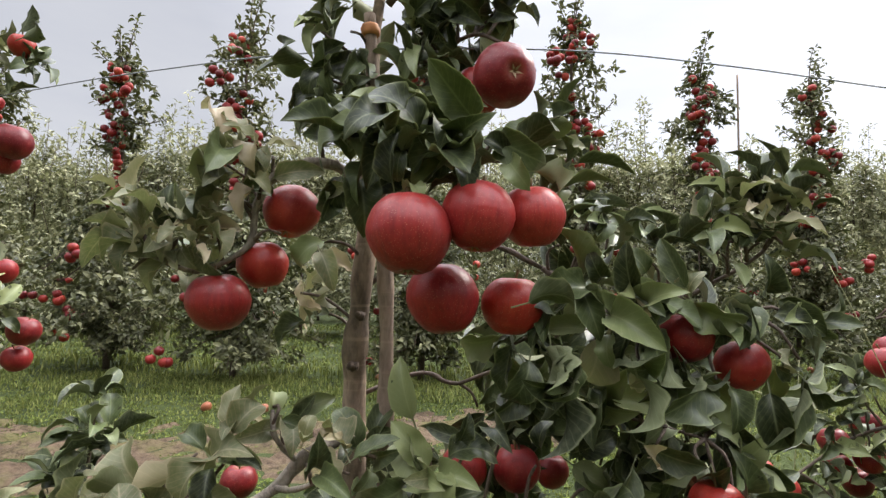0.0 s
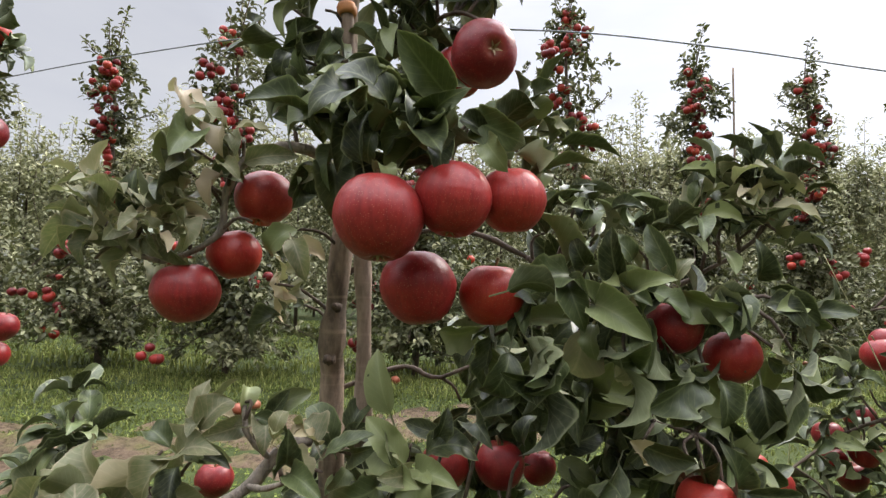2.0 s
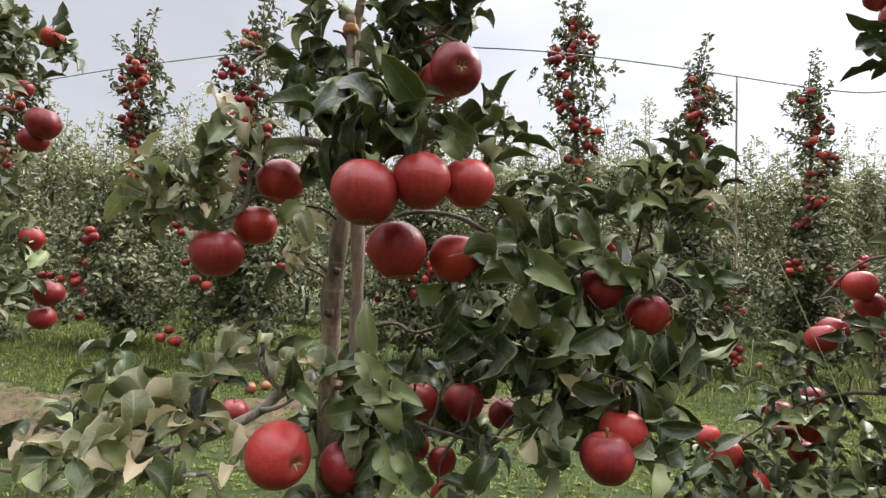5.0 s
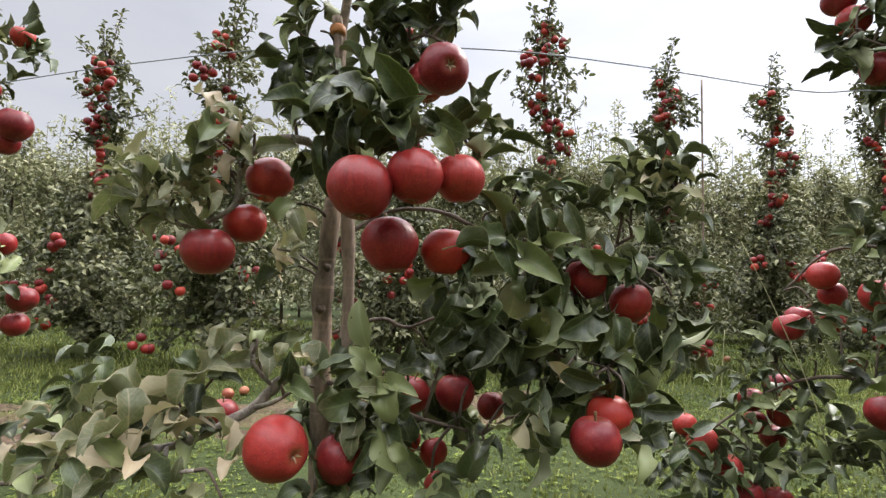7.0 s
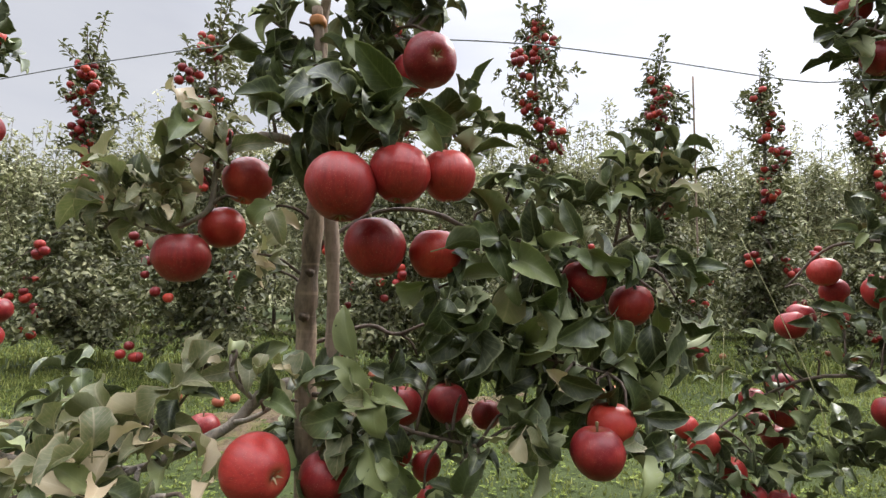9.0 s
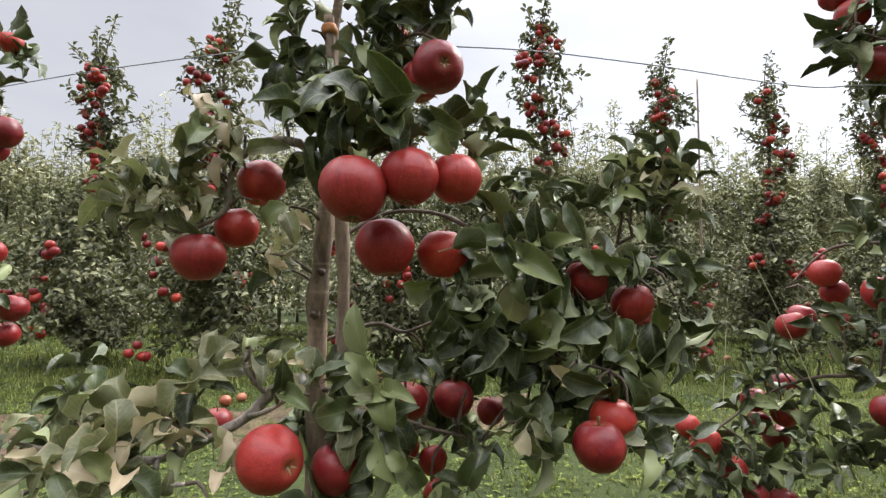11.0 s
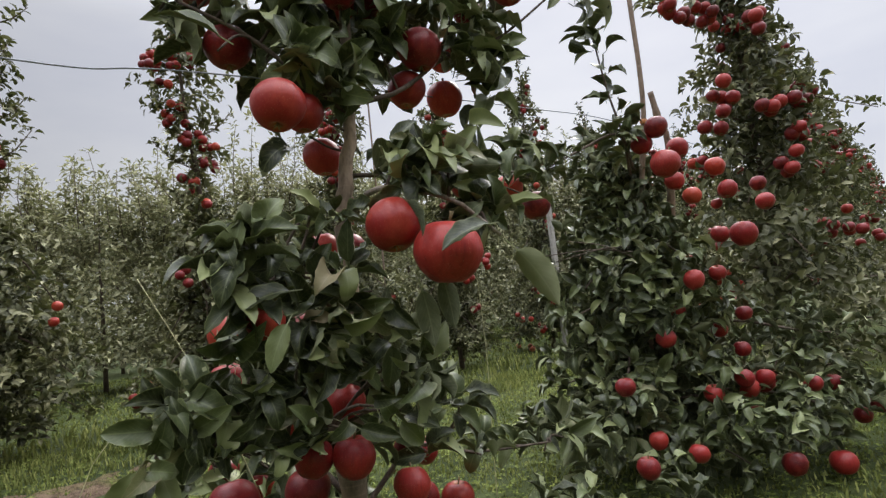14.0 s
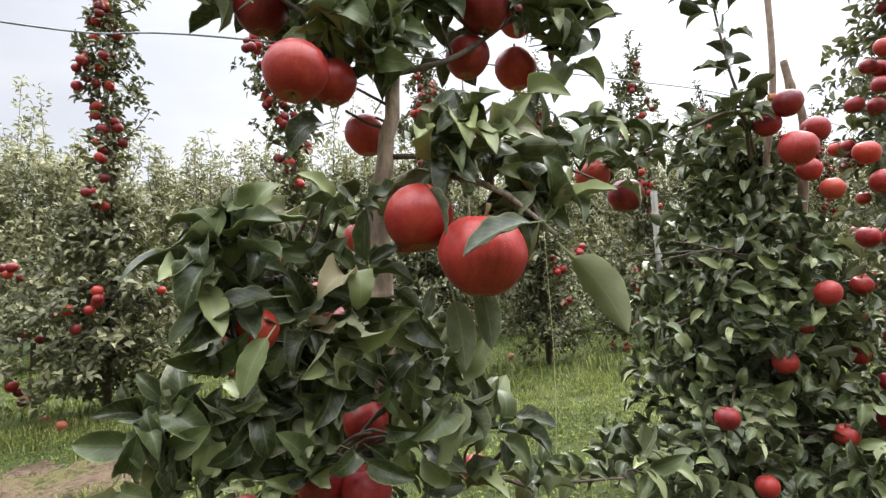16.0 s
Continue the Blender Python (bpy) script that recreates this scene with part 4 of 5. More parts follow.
crown_right_spurs = ((1.89, 1.10, 1.40), (1.93, 1.10, 1.36), (1.80, 1.10, 1.32), (1.84, 1.10, 1.36), (2.13, 1.10, 1.61), (2.22, 1.10, 1.59), (2.09, 1.10, 1.65), (1.94, 1.10, 1.48), (1.77, 1.05, 1.43), (1.79, 1.05, 1.36), (1.82, 1.05, 1.33), (1.89, 1.08, 1.32), (1.87, 1.10, 1.27), (1.75, 1.05, 1.34))
crown_front_spurs = ((1.24, 0.92, 1.23), (1.35, 0.92, 1.23), (1.39, 0.92, 1.22), (1.40, 0.92, 1.19), (1.45, 0.92, 1.22), (1.44, 0.92, 1.17), (1.37, 0.92, 1.20), (1.42, 1.0, 1.15), (1.40, 1.0, 1.11), (1.45, 1.0, 1.10), (1.49, 0.95, 1.19))
front_spurs = ((1.51, 0.78, 0.99), (1.55, 0.78, 0.99), (1.61, 0.85, 1.07), (1.58, 0.78, 1.01), (1.51, 0.85, 1.02), (1.60, 0.78, 0.98), (1.49, 0.76, 0.95), (1.55, 0.78, 0.95), (1.63, 0.78, 0.93), (1.72, 0.90, 1.02), (1.66, 0.78, 0.91), (1.87, 1.0, 0.99), (1.75, 0.90, 0.98),
               (1.87, 1.05, 1.09), (1.95, 1.10, 1.11), (1.62, 0.75, 0.90))
left_spurs = ((1.36, 0.84, 0.93), (1.38, 0.84, 0.91), (1.34, 0.84, 0.91), (1.27, 0.76, 0.87), (1.25, 0.76, 0.86), (1.28, 0.84, 0.86), (1.27, 0.76, 0.85), (1.23, 0.76, 0.88), (1.20, 0.74, 0.81), (1.22, 0.74, 0.80), (1.22, 0.76, 0.78), (1.27, 0.84, 0.80), (1.30, 0.84, 0.77),
              (1.33, 0.84, 0.82), (1.35, 0.84, 0.82), (1.39, 0.84, 0.83), (1.42, 0.92, 0.85))
mass_spurs = ((1.24, 0.84, 0.74), (1.27, 0.84, 0.71), (1.31, 0.84, 0.74), (1.35, 0.84, 0.74), (1.40, 0.84, 0.76), (1.43, 0.84, 0.73), (1.32, 0.84, 0.69), (1.37, 0.84, 0.69), (1.41, 0.84, 0.70), (1.46, 0.84, 0.71), (1.49, 0.84, 0.68), (1.25, 0.84, 0.68), (1.29, 0.84, 0.67),
              (1.21, 0.84, 0.65), (1.33, 0.84, 0.65), (1.35, 0.84, 0.63), (1.45, 0.84, 0.60), (1.49, 0.84, 0.65), (1.52, 0.84, 0.61), (1.41, 0.84, 0.61), (1.48, 0.84, 0.76), (1.45, 0.84, 0.79), (1.28, 0.84, 0.64))
low_spurs = ((1.20, 0.84, 0.63), (1.16, 0.84, 0.65), (1.14, 0.84, 0.64), (1.15, 0.84, 0.60), (1.23, 0.84, 0.62), (1.26, 0.84, 0.61), (1.48, 0.84, 0.59), (1.18, 0.84, 0.58), (1.13, 0.84, 0.58), (1.27, 0.84, 0.57), (1.21, 0.84, 0.57), (1.33, 0.84, 0.59), (1.38, 0.84, 0.58), (1.30, 0.84, 0.55))
low_side_spurs = ((1.68, 1.05, 0.53), (1.66, 1.05, 0.57), (1.69, 1.05, 0.49), (1.62, 1.05, 0.52), (1.60, 1.05, 0.45), (1.72, 1.05, 0.42), (1.98, 1.20, 0.34), (2.09, 1.25, 0.34), (1.89, 1.20, 0.36), (1.80, 1.15, 0.42))
low_out_spurs = ((1.13, 1.40, 0.38), (1.22, 1.40, 0.40), (1.30, 1.40, 0.41), (1.22, 1.40, 0.50), (1.18, 1.40, 0.46), (1.34, 1.40, 0.37), (0.90, 1.40, 0.27), (0.94, 1.40, 0.21), (0.86, 1.40, 0.22), (0.84, 1.40, 0.16), (1.0, 1.40, 0.19), (1.08, 1.40, 0.19), (0.92, 1.40, 0.14), (1.17, 1.40, 0.20),
                 (1.20, 1.35, 0.54), (1.26, 1.30, 0.54), (1.18, 1.40, 0.58), (1.34, 1.20, 0.55), (1.35, 1.30, 0.66), (1.40, 1.20, 0.66), (1.39, 1.15, 0.59), (1.27, 1.30, 0.70))
leaves2 = spurs(crown_left_spurs, 7, 0.088, (-55, 25), 1.0) + spurs(crown_right_spurs, 6, 0.088, (-55, 25), 1.0) + spurs(crown_front_spurs, 6, 0.084, (-55, 15), 0.9)
leaves2 += spurs(front_spurs, 7, 0.072, (-40, 40), 0.9) + spurs(left_spurs, 6, 0.064, (-30, 55), 0.9) + spurs(mass_spurs, 6, 0.066, (-95, -20), 0.8) + spurs(low_spurs, 6, 0.066, (-70, 20), 0.9)
leaves2 += spurs(low_side_spurs, 5, 0.080, (-30, 55), 0.9) + spurs(low_out_spurs, 6, 0.076, (-40, 50), 1.0, 0.03) + cloud((1.12, 1.5, 0.26), (0.34, 0.08, 0.18), 34, 0.076, 5, (-30, 55)) + cloud((1.34, 1.22, 0.22), (0.24, 0.14, 0.16), 30, 0.076, 5, (-30, 55))
leaves2 += cloud((1.42, 1.04, 0.66), (0.15, 0.09, 0.17), 40, 0.076, 5, (-70, 10)) + cloud((1.45, 1.06, 1.36), (0.26, 0.10, 0.16), 34, 0.08, 5, (-40, 35))
leaves2 += cloud((1.50, 1.04, 1.48), (0.36, 0.10, 0.14), 40, 0.078, 5, (-40, 35)) + cloud((1.76, 1.08, 1.46), (0.22, 0.08, 0.12), 20, 0.078, 5, (-40, 35))
leaves2 += along([(1.50, 1.02, 1.5), (1.51, 1.03, 1.8), (1.52, 1.04, 2.3)], 24, 0.08, 5, (-30, 40), 0.08, 0.0)
leaves2 += along(right_reach, 24, 0.068, 5, (-30, 50), 0.03, 0.06) + cloud((1.62, 1.0, 0.24), (0.26, 0.16, 0.12), 22, 0.07, 5, (-20, 60)) + cloud((1.40, 1.24, 0.88), (0.12, 0.10, 0.07), 11, 0.07, 5, (-40, 55))
twigs(t2, limbs2, crown_left_spurs + crown_right_spurs + crown_front_spurs + front_spurs + left_spurs + mass_spurs + low_spurs + low_side_spurs + low_out_spurs)
leaves2 = clear(leaves2, ((1.263, 1.031, 1.294, 0.065), (1.324, 0.851, 1.109, 0.07), (1.378, 0.925, 1.127, 0.06), (1.445, 1.11, 1.102, 0.062), (1.666, 1.024, 1.328, 0.06), (1.645, 1.071, 1.252, 0.06), (1.777, 1.146, 1.269, 0.06),
                          (1.475, 0.77, 0.889, 0.05), (1.541, 0.718, 0.835, 0.05), (2.173, 1.373, 1.031, 0.07), (2.044, 1.321, 1.073, 0.05), (1.221, 1.005, 0.453, 0.06),
                          (1.348, 1.03, 0.44, 0.055), (1.412, 0.94, 0.601, 0.04), (1.605, 1.137, 0.333, 0.055), (1.685, 1.119, 0.318, 0.055), (1.425, 1.0, 0.30, 0.06), (1.428, 1.0, 0.38, 0.06), (1.435, 1.0, 0.46, 0.05),
                          (1.466, 1.0, 1.04, 0.06), (1.478, 1.0, 1.11, 0.06)), (1.26, 0.02, 0.77))
plant_leaves(t2, leaves2, 300, 0.03)
apple(t2, 1.541, 0.718, 0.835, 0.109, (90, 6), False, "very large bright red apple under a broad leaf")
apple(t2, 1.475, 0.770, 0.889, 0.090, None, True)
apple(t2, 1.324, 0.851, 1.109, 0.091, (60, 14), True)
apple(t2, 1.378, 0.925, 1.127, 0.074, None, True)
apple(t2, 1.263, 1.031, 1.294, 0.092)
apple(t2, 1.445, 1.110, 1.102, 0.084, None, True)
apple(t2, 1.666, 1.024, 1.328, 0.102)
apple(t2, 1.645, 1.071, 1.252, 0.088, None, True)
apple(t2, 1.777, 1.146, 1.269, 0.092, None, True)
apple(t2, 1.405, 1.089, 1.566, 0.105)
apple(t2, 1.534, 1.063, 1.430, 0.092)
apple(t2, 1.574, 1.015, 1.437, 0.088)
apple(t2, 1.927, 1.021, 1.521, 0.092)
apple(t2, 1.750, 1.012, 1.556, 0.098)
apple(t2, 1.687, 1.143, 1.630, 0.082)
apple(t2, 1.400, 1.000, 1.480, 0.096)
apple(t2, 1.559, 1.100, 1.636, 0.094)
apple(t2, 1.856, 1.121, 1.500, 0.074)
apple(t2, 1.212, 1.050, 1.426, 0.080)
apple(t2, 1.799, 1.180, 1.399, 0.080)
apple(t2, 1.819, 1.200, 1.570, 0.070)
apple(t2, 1.203, 1.082, 1.500, 0.084)
apple(t2, 1.555, 0.960, 1.545, 0.090, None, "deep")
apple(t2, 1.625, 0.970, 1.490, 0.086, None, "deep")
apple(t2, 1.480, 0.960, 1.590, 0.092)
apple(t2, 1.340, 0.980, 1.570, 0.086, None, "deep")
apple(t2, 1.470, 0.950, 1.400, 0.084, None, "deep")
apple(t2, 2.173, 1.373, 1.031, 0.098)
apple(t2, 2.044, 1.321, 1.073, 0.090, None, True)
apple(t2, 1.830, 1.200, 1.054, 0.066, None, True)
apple(t2, 1.425, 1.074, 0.898, 0.062, None, True)
apple(t2, 1.273, 0.780, 0.758, 0.056, None, True)
apple(t2, 1.226, 0.950, 0.744, 0.064, None, True)
apple(t2, 1.350, 1.370, 0.788, 0.090)
apple(t2, 1.401, 1.400, 0.729, 0.080)
apple(t2, 1.406, 1.238, 0.727, 0.092)
apple(t2, 1.227, 1.346, 0.629, 0.088)
apple(t2, 1.320, 1.440, 0.650, 0.086)
apple(t2, 1.447, 1.457, 0.648, 0.076)
apple(t2, 1.545, 1.326, 0.923, 0.080)
apple(t2, 1.221, 1.005, 0.453, 0.086)
apple(t2, 1.348, 1.030, 0.440, 0.085)
apple(t2, 1.605, 1.137, 0.333, 0.082)
apple(t2, 1.685, 1.119, 0.318, 0.076, None, True)
apple(t2, 1.696, 1.333, 0.373, 0.070)
apple(t2, 1.412, 0.940, 0.601, 0.070)
apple(t2, 1.343, 0.900, 0.528, 0.066)
apple(t2, 1.405, 0.880, 0.521, 0.072)
apple(t2, 1.534, 0.980, 0.418, 0.072)
apple(t2, 1.322, 0.930, 0.580, 0.056)
apple(t2, 1.570, 1.100, 0.451, 0.060)
apple(t2, 0.991, 1.408, 0.272, 0.092)
apple(t2, 0.954, 1.440, 0.312, 0.074)
apple(t2, 1.066, 1.394, 0.196, 0.082)
apple(t2, 1.114, 1.369, 0.129, 0.078)
apple(t2, 1.209, 1.384, 0.107, 0.086)
apple(t2, 1.208, 1.516, 0.380, 0.082)
apple(t2, 1.329, 1.558, 0.423, 0.084)
apple(t2, 1.296, 1.500, 0.339, 0.082, None, True)
apple(t2, 1.235, 1.540, 0.300, 0.078)
apple(t2, 1.317, 1.580, 0.245, 0.084)

# ---- front row: the further trees, dense and full of fruit ----
def full_tree(x, y, height, spread, n, fruit, label, singly=0, low=0.12, lean=0.0, power=0.75):
    tree = thing("apple_tree", (x, y, 0.0), label, "apple tree", TREES)
    top = (x + lean, y, height)
    trunk(tree, [(x, y, -0.03), (x + 0.02, y, height * 0.35), (x + lean * 0.7, y, height * 0.7), top], 0.025, 0.006, (0.2, 0.4), BARK_DARK)
    poses = []
    for k in range(n):
        s = (k + 0.5) / n
        z = low + (height - low) * s
        r = spread * (1 - s) ** power * uni(0.45, 1.1) + 0.06
        a = 2.4 * k + uni(-0.4, 0.4)
        tip = (x + lean * s + r * math.cos(a), y + r * math.sin(a), z + uni(-0.12, 0.05))
        root = (x + lean * s * 0.9, y, z - 0.05)
        if k % 2 == 0 and r > 0.12:
            limb("branch", [root, ((root[0] + tip[0]) / 2, (root[1] + tip[1]) / 2, z + 0.03), tip], 0.008, 0.003, tree, n=5, sides=5)
        poses += along([root, ((root[0] + tip[0]) / 2, (root[1] + tip[1]) / 2, z + 0.03), tip], 7 + int(r * 18), 0.074, 5, (-55, 40), 0.07, 0.15)
    rng.shuffle(poses)
    plant_leaves(tree, poses, singly, 0.03)
    made = 0
    while made < fruit:
        s = uni(0.02, 1.0)
        z = low + (height - low) * 0.93 * s
        r = spread * (1 - s) ** power * uni(0.55, 1.0) + 0.05
        a = uni(0, 6.28)
        for c in range(int(rng.integers(1, 8))):
            apple(tree, x + lean * s + r * math.cos(a) + uni(-0.10, 0.10), y + r * math.sin(a) + uni(-0.08, 0.08), max(0.06, z + uni(-0.11, 0.11)), uni(0.060, 0.074), None, rng.random() < 0.2)
            made += 1
    return tree


t3 = full_tree(2.78, 1.66, 1.26, 0.46, 64, 4, "bushy apple tree with many small red apples tied to a cane", 300, 0.08)
apple(t3, 2.683, 1.313, 1.291, 0.081)
apple(t3, 2.655, 1.362, 1.242, 0.078)
apple(t3, 2.647, 1.264, 1.143, 0.100)
apple(t3, 2.834, 1.363, 1.233, 0.080)
apple(t3, 2.791, 1.361, 1.107, 0.071)
apple(t3, 2.934, 1.261, 1.051, 0.066)
apple(t3, 3.213, 1.315, 1.012, 0.070)
apple(t3, 3.262, 1.364, 1.096, 0.062)
apple(t3, 2.985, 1.264, 0.884, 0.094)
apple(t3, 2.986, 1.359, 0.898, 0.070)
apple(t3, 2.742, 1.301, 0.738, 0.071)
apple(t3, 2.937, 1.358, 0.753, 0.063)
apple(t3, 2.819, 1.463, 0.624, 0.063)
apple(t3, 2.633, 1.359, 0.546, 0.069)
apple(t3, 2.763, 1.309, 0.342, 0.067)
apple(t3, 2.370, 1.299, 0.430, 0.064)
apple(t3, 2.875, 1.270, 0.381, 0.066)
apple(t3, 3.073, 1.320, 0.350, 0.060)
apple(t3, 2.896, 1.155, 0.114, 0.076)
apple(t3, 2.470, 1.294, 0.247, 0.060)
apple(t3, 2.511, 1.180, 0.223, 0.060)
apple(t3, 2.238, 1.106, 0.260, 0.062)
apple(t3, 3.157, 1.160, 0.060, 0.087)
apple(t3, 3.311, 1.239, 0.300, 0.062)
apple(t3, 3.018, 1.351, 0.223, 0.060)
apple(t3, 3.025, 1.344, 0.592, 0.060)
apple(t3, 2.938, 1.300, 1.145, 0.072, None, True)
apple(t3, 2.797, 1.300, 1.037, 0.064, None, True)
apple(t3, 2.979, 1.300, 1.055, 0.062, None, True)
apple(t3, 3.507, 1.200, 0.189, 0.066)
apple(t3, 3.387, 1.200, 0.171, 0.062)
apple(t3, 3.130, 1.200, 0.330, 0.062)
t4 = full_tree(4.25, 2.0, 2.62, 0.56, 90, 34, "tall leafy apple tree heavy with red apples", 0, 0.1, 0.0, 0.62)
spray = [(4.25, 2.0, 2.22), (3.98, 1.94, 2.32), (3.66, 1.90, 2.28), (3.42, 1.90, 2.20)]
limb("branch", spray, 0.009, 0.003, t4)
far_shoot = [(4.35, 2.0, 1.78), (4.80, 2.06, 1.88), (5.4, 2.1, 1.88), (5.9, 2.1, 1.86)]
limb("branch", far_shoot, 0.008, 0.003, t4)
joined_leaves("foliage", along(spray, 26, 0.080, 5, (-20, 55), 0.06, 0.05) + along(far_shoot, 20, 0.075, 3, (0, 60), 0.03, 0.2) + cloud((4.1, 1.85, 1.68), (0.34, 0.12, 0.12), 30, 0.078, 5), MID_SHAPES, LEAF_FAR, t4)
for x, y, z, wide, n in ((3.58, 1.86, 2.13, 0.12, 7), (3.78, 1.86, 2.22, 0.10, 5), (3.76, 1.78, 1.69, 0.09, 5), (4.07, 1.74, 1.65, 0.12, 6), (4.43, 1.80, 1.72, 0.12, 7), (4.20, 1.74, 1.50, 0.09, 4), (3.66, 1.80, 1.55, 0.07, 3), (4.05, 1.78, 2.12, 0.12, 6), (4.05, 1.70, 1.30, 0.10, 4)):
    for k in range(n):
        apple(t4, x + uni(-wide, wide), y + uni(-0.06, 0.06), z + uni(-0.07, 0.07), uni(0.066, 0.080))
full_tree(5.35, 2.55, 2.65, 0.55, 60, 64, "tall leafy apple tree heavy with red apples", 0, 0.05, 0.0, 0.42)
t6 = full_tree(6.65, 3.1, 2.7, 0.55, 44, 44, "tall leafy apple tree heavy with red apples", 0, 0.1, 0.0, 0.42)
for k in range(7):
    copy_thing(t6, Matrix.Translation((7.95 + 1.3 * k, 3.65 + 0.55 * k, 0)) @ pose(0, 0, 0, 0, 0, 70 * k))
t0 = full_tree(-1.55, 1.42, 2.1, 0.24, 26, 5, "leafy apple tree with dark red apples beside the track", 0, 0.5)

# ---- second row: slim trees with spires of fruit ----
ROW2 = "apple trees of the second row"


def spire_tree(x, y, height, fruit, bulge, skirt):
    """A bushy foot, a bare patch of stem, knots of leaves and fruit up the stem, and leafy shoots at the top."""
    tree = thing("apple_tree", (x, y, 0.0), "slim spire-shaped apple tree with clusters of red apples", "apple tree", ROW2)
    sway = uni(-0.07, 0.07)
    stem = spline([(x, y, -0.03), (x + sway, y, height * 0.45), (x - sway * 0.5, y, height * 0.72), (x + uni(-0.04, 0.04), y, height - 0.25)], 40)
    limb("trunk", [tuple(stem[k]) for k in (0, 13, 27, 40)], 0.03, 0.007, tree, BARK_DARK, 12, 7)

    def on_stem(z):
        return stem[int(max(0, min(40, (z + 0.03) / (height - 0.22) * 40)))]

    poses = []
    for k in range(40):
        z = 0.17 + 1.09 * (k + 0.5) / 40
        r = (skirt * math.sin(math.pi * min(1.0, 0.24 + 0.62 * (z - 0.17) / 1.09)) ** 0.8 + 0.06) * uni(0.55, 1.12)
        if z > 0.95:
            r *= 1 - 0.8 * (z - 0.95)
        a = 2.4 * k + uni(-0.5, 0.5)
        tip = np.array((x + r * math.cos(a), y + r * math.sin(a), z + uni(-0.20, 0.10)))
        root = on_stem(z) - np.array((0, 0, 0.05))
        mid = (root + tip) / 2 + np.array((0, 0, 0.05))
        poses += along([tuple(root), tuple(mid), tuple(tip)], 6 + int(40 * r), 0.074, 6, (-35, 50), 0.08, 0.08)
        if k % 2 == 0:
            limb("branch", [tuple(root), tuple(mid), tuple(tip)], 0.010, 0.003, tree, None, 4, 5)
    made = 0
    while made < fruit * 0.38:
        z, a = uni(0.22, 1.15), uni(3.2, 6.2) if rng.random() < 0.8 else uni(0, 6.28)
        r = skirt * uni(0.6, 0.95) + 0.04
        for c in range(int(rng.integers(2, 6))):
            small_apple(tree, (x + r * math.cos(a) + uni(-0.08, 0.08), y + r * math.sin(a) + uni(-0.05, 0.05), z + uni(-0.07, 0.07)), uni(0.066, 0.084))
            made += 1
    z, k = 1.16, 0
    while z < height - 0.32:
        s = z / height
        r = (bulge * math.exp(-((s - 0.70) / 0.10) ** 2) + 0.075 + 0.08 * (1 - s)) * uni(0.7, 1.35)
        c = on_stem(z) + np.array((uni(-0.05, 0.05), uni(-0.04, 0.04), 0))
        poses += cloud(c, (r * 1.35, r * 1.35, 0.13), 18 + int(80 * r), 0.074, 5, (-30, 60))
        side = uni(-0.7, 0.7)
        for q in range(int(rng.integers(2, 9) if made < fruit * 1.3 else 2)):
            small_apple(tree, c + np.array((side * r + uni(-0.08, 0.08), -r * uni(0.3, 1.15), uni(-0.11, 0.09))), uni(0.066, 0.086))
            made += 1
        if k % 2 == 0:
            way = 1 if rng.random() < 0.5 else -1
            tip = c + np.array((way * uni(0.16, 0.34), uni(-0.1, 0.1), uni(0.05, 0.30)))
            limb("branch", [tuple(c), tuple((c + tip) / 2 + np.array((way * 0.04, 0, -0.02))), tuple(tip)], 0.007, 0.003, tree, None, 5, 5)
            poses += along([tuple(c), tuple((c + tip) / 2 + np.array((way * 0.04, 0, -0.02))), tuple(tip)], 9, 0.066, 3, (10, 70), 0.012, 0.2)
        z += uni(0.15, 0.24)
        k += 1
    for k in range(3):
        root = on_stem(height - 0.5 - 0.08 * k)
        tip = root + np.array((uni(-0.14, 0.14), uni(-0.08, 0.08), 0.56 - 0.10 * k))
        limb("branch", [tuple(root), tuple((root + tip) / 2 + np.array((uni(-0.03, 0.03), 0, 0))), tuple(tip)], 0.008, 0.003, tree, None, 5, 5)
        poses += along([tuple(root), tuple(tip)], 16, 0.068, 3, (15, 65), 0.012, 0.0)
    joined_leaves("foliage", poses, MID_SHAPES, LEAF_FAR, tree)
    return tree


for x, y, h, f, b, w in ((-6.0, 5.0, 3.1, 40, 0.1, 0.55), (-4.5, 4.75, 3.1, 56, 0.14, 0.55), (-3.05, 4.6, 3.2, 40, 0.10, 0.68), (-1.74, 4.25, 3.3, 46, 0.14, 0.64),
                         (-0.2, 4.5, 3.45, 52, 0.05, 0.60), (1.12, 4.5, 3.55, 64, 0.20, 0.42), (2.38, 4.9, 3.2, 46, 0.10, 0.50), (3.65, 5.2, 3.2, 40, 0.08, 0.50),
                         (5.15, 5.6, 3.75, 46, 0.10, 0.6), (6.5, 6.0, 3.4, 46, 0.12, 0.6), (7.9, 6.4, 3.4, 40, 0.12, 0.6), (9.3, 6.8, 3.4, 40, 0.12, 0.6)):
    spire_tree(x, y, h, f, b, w)

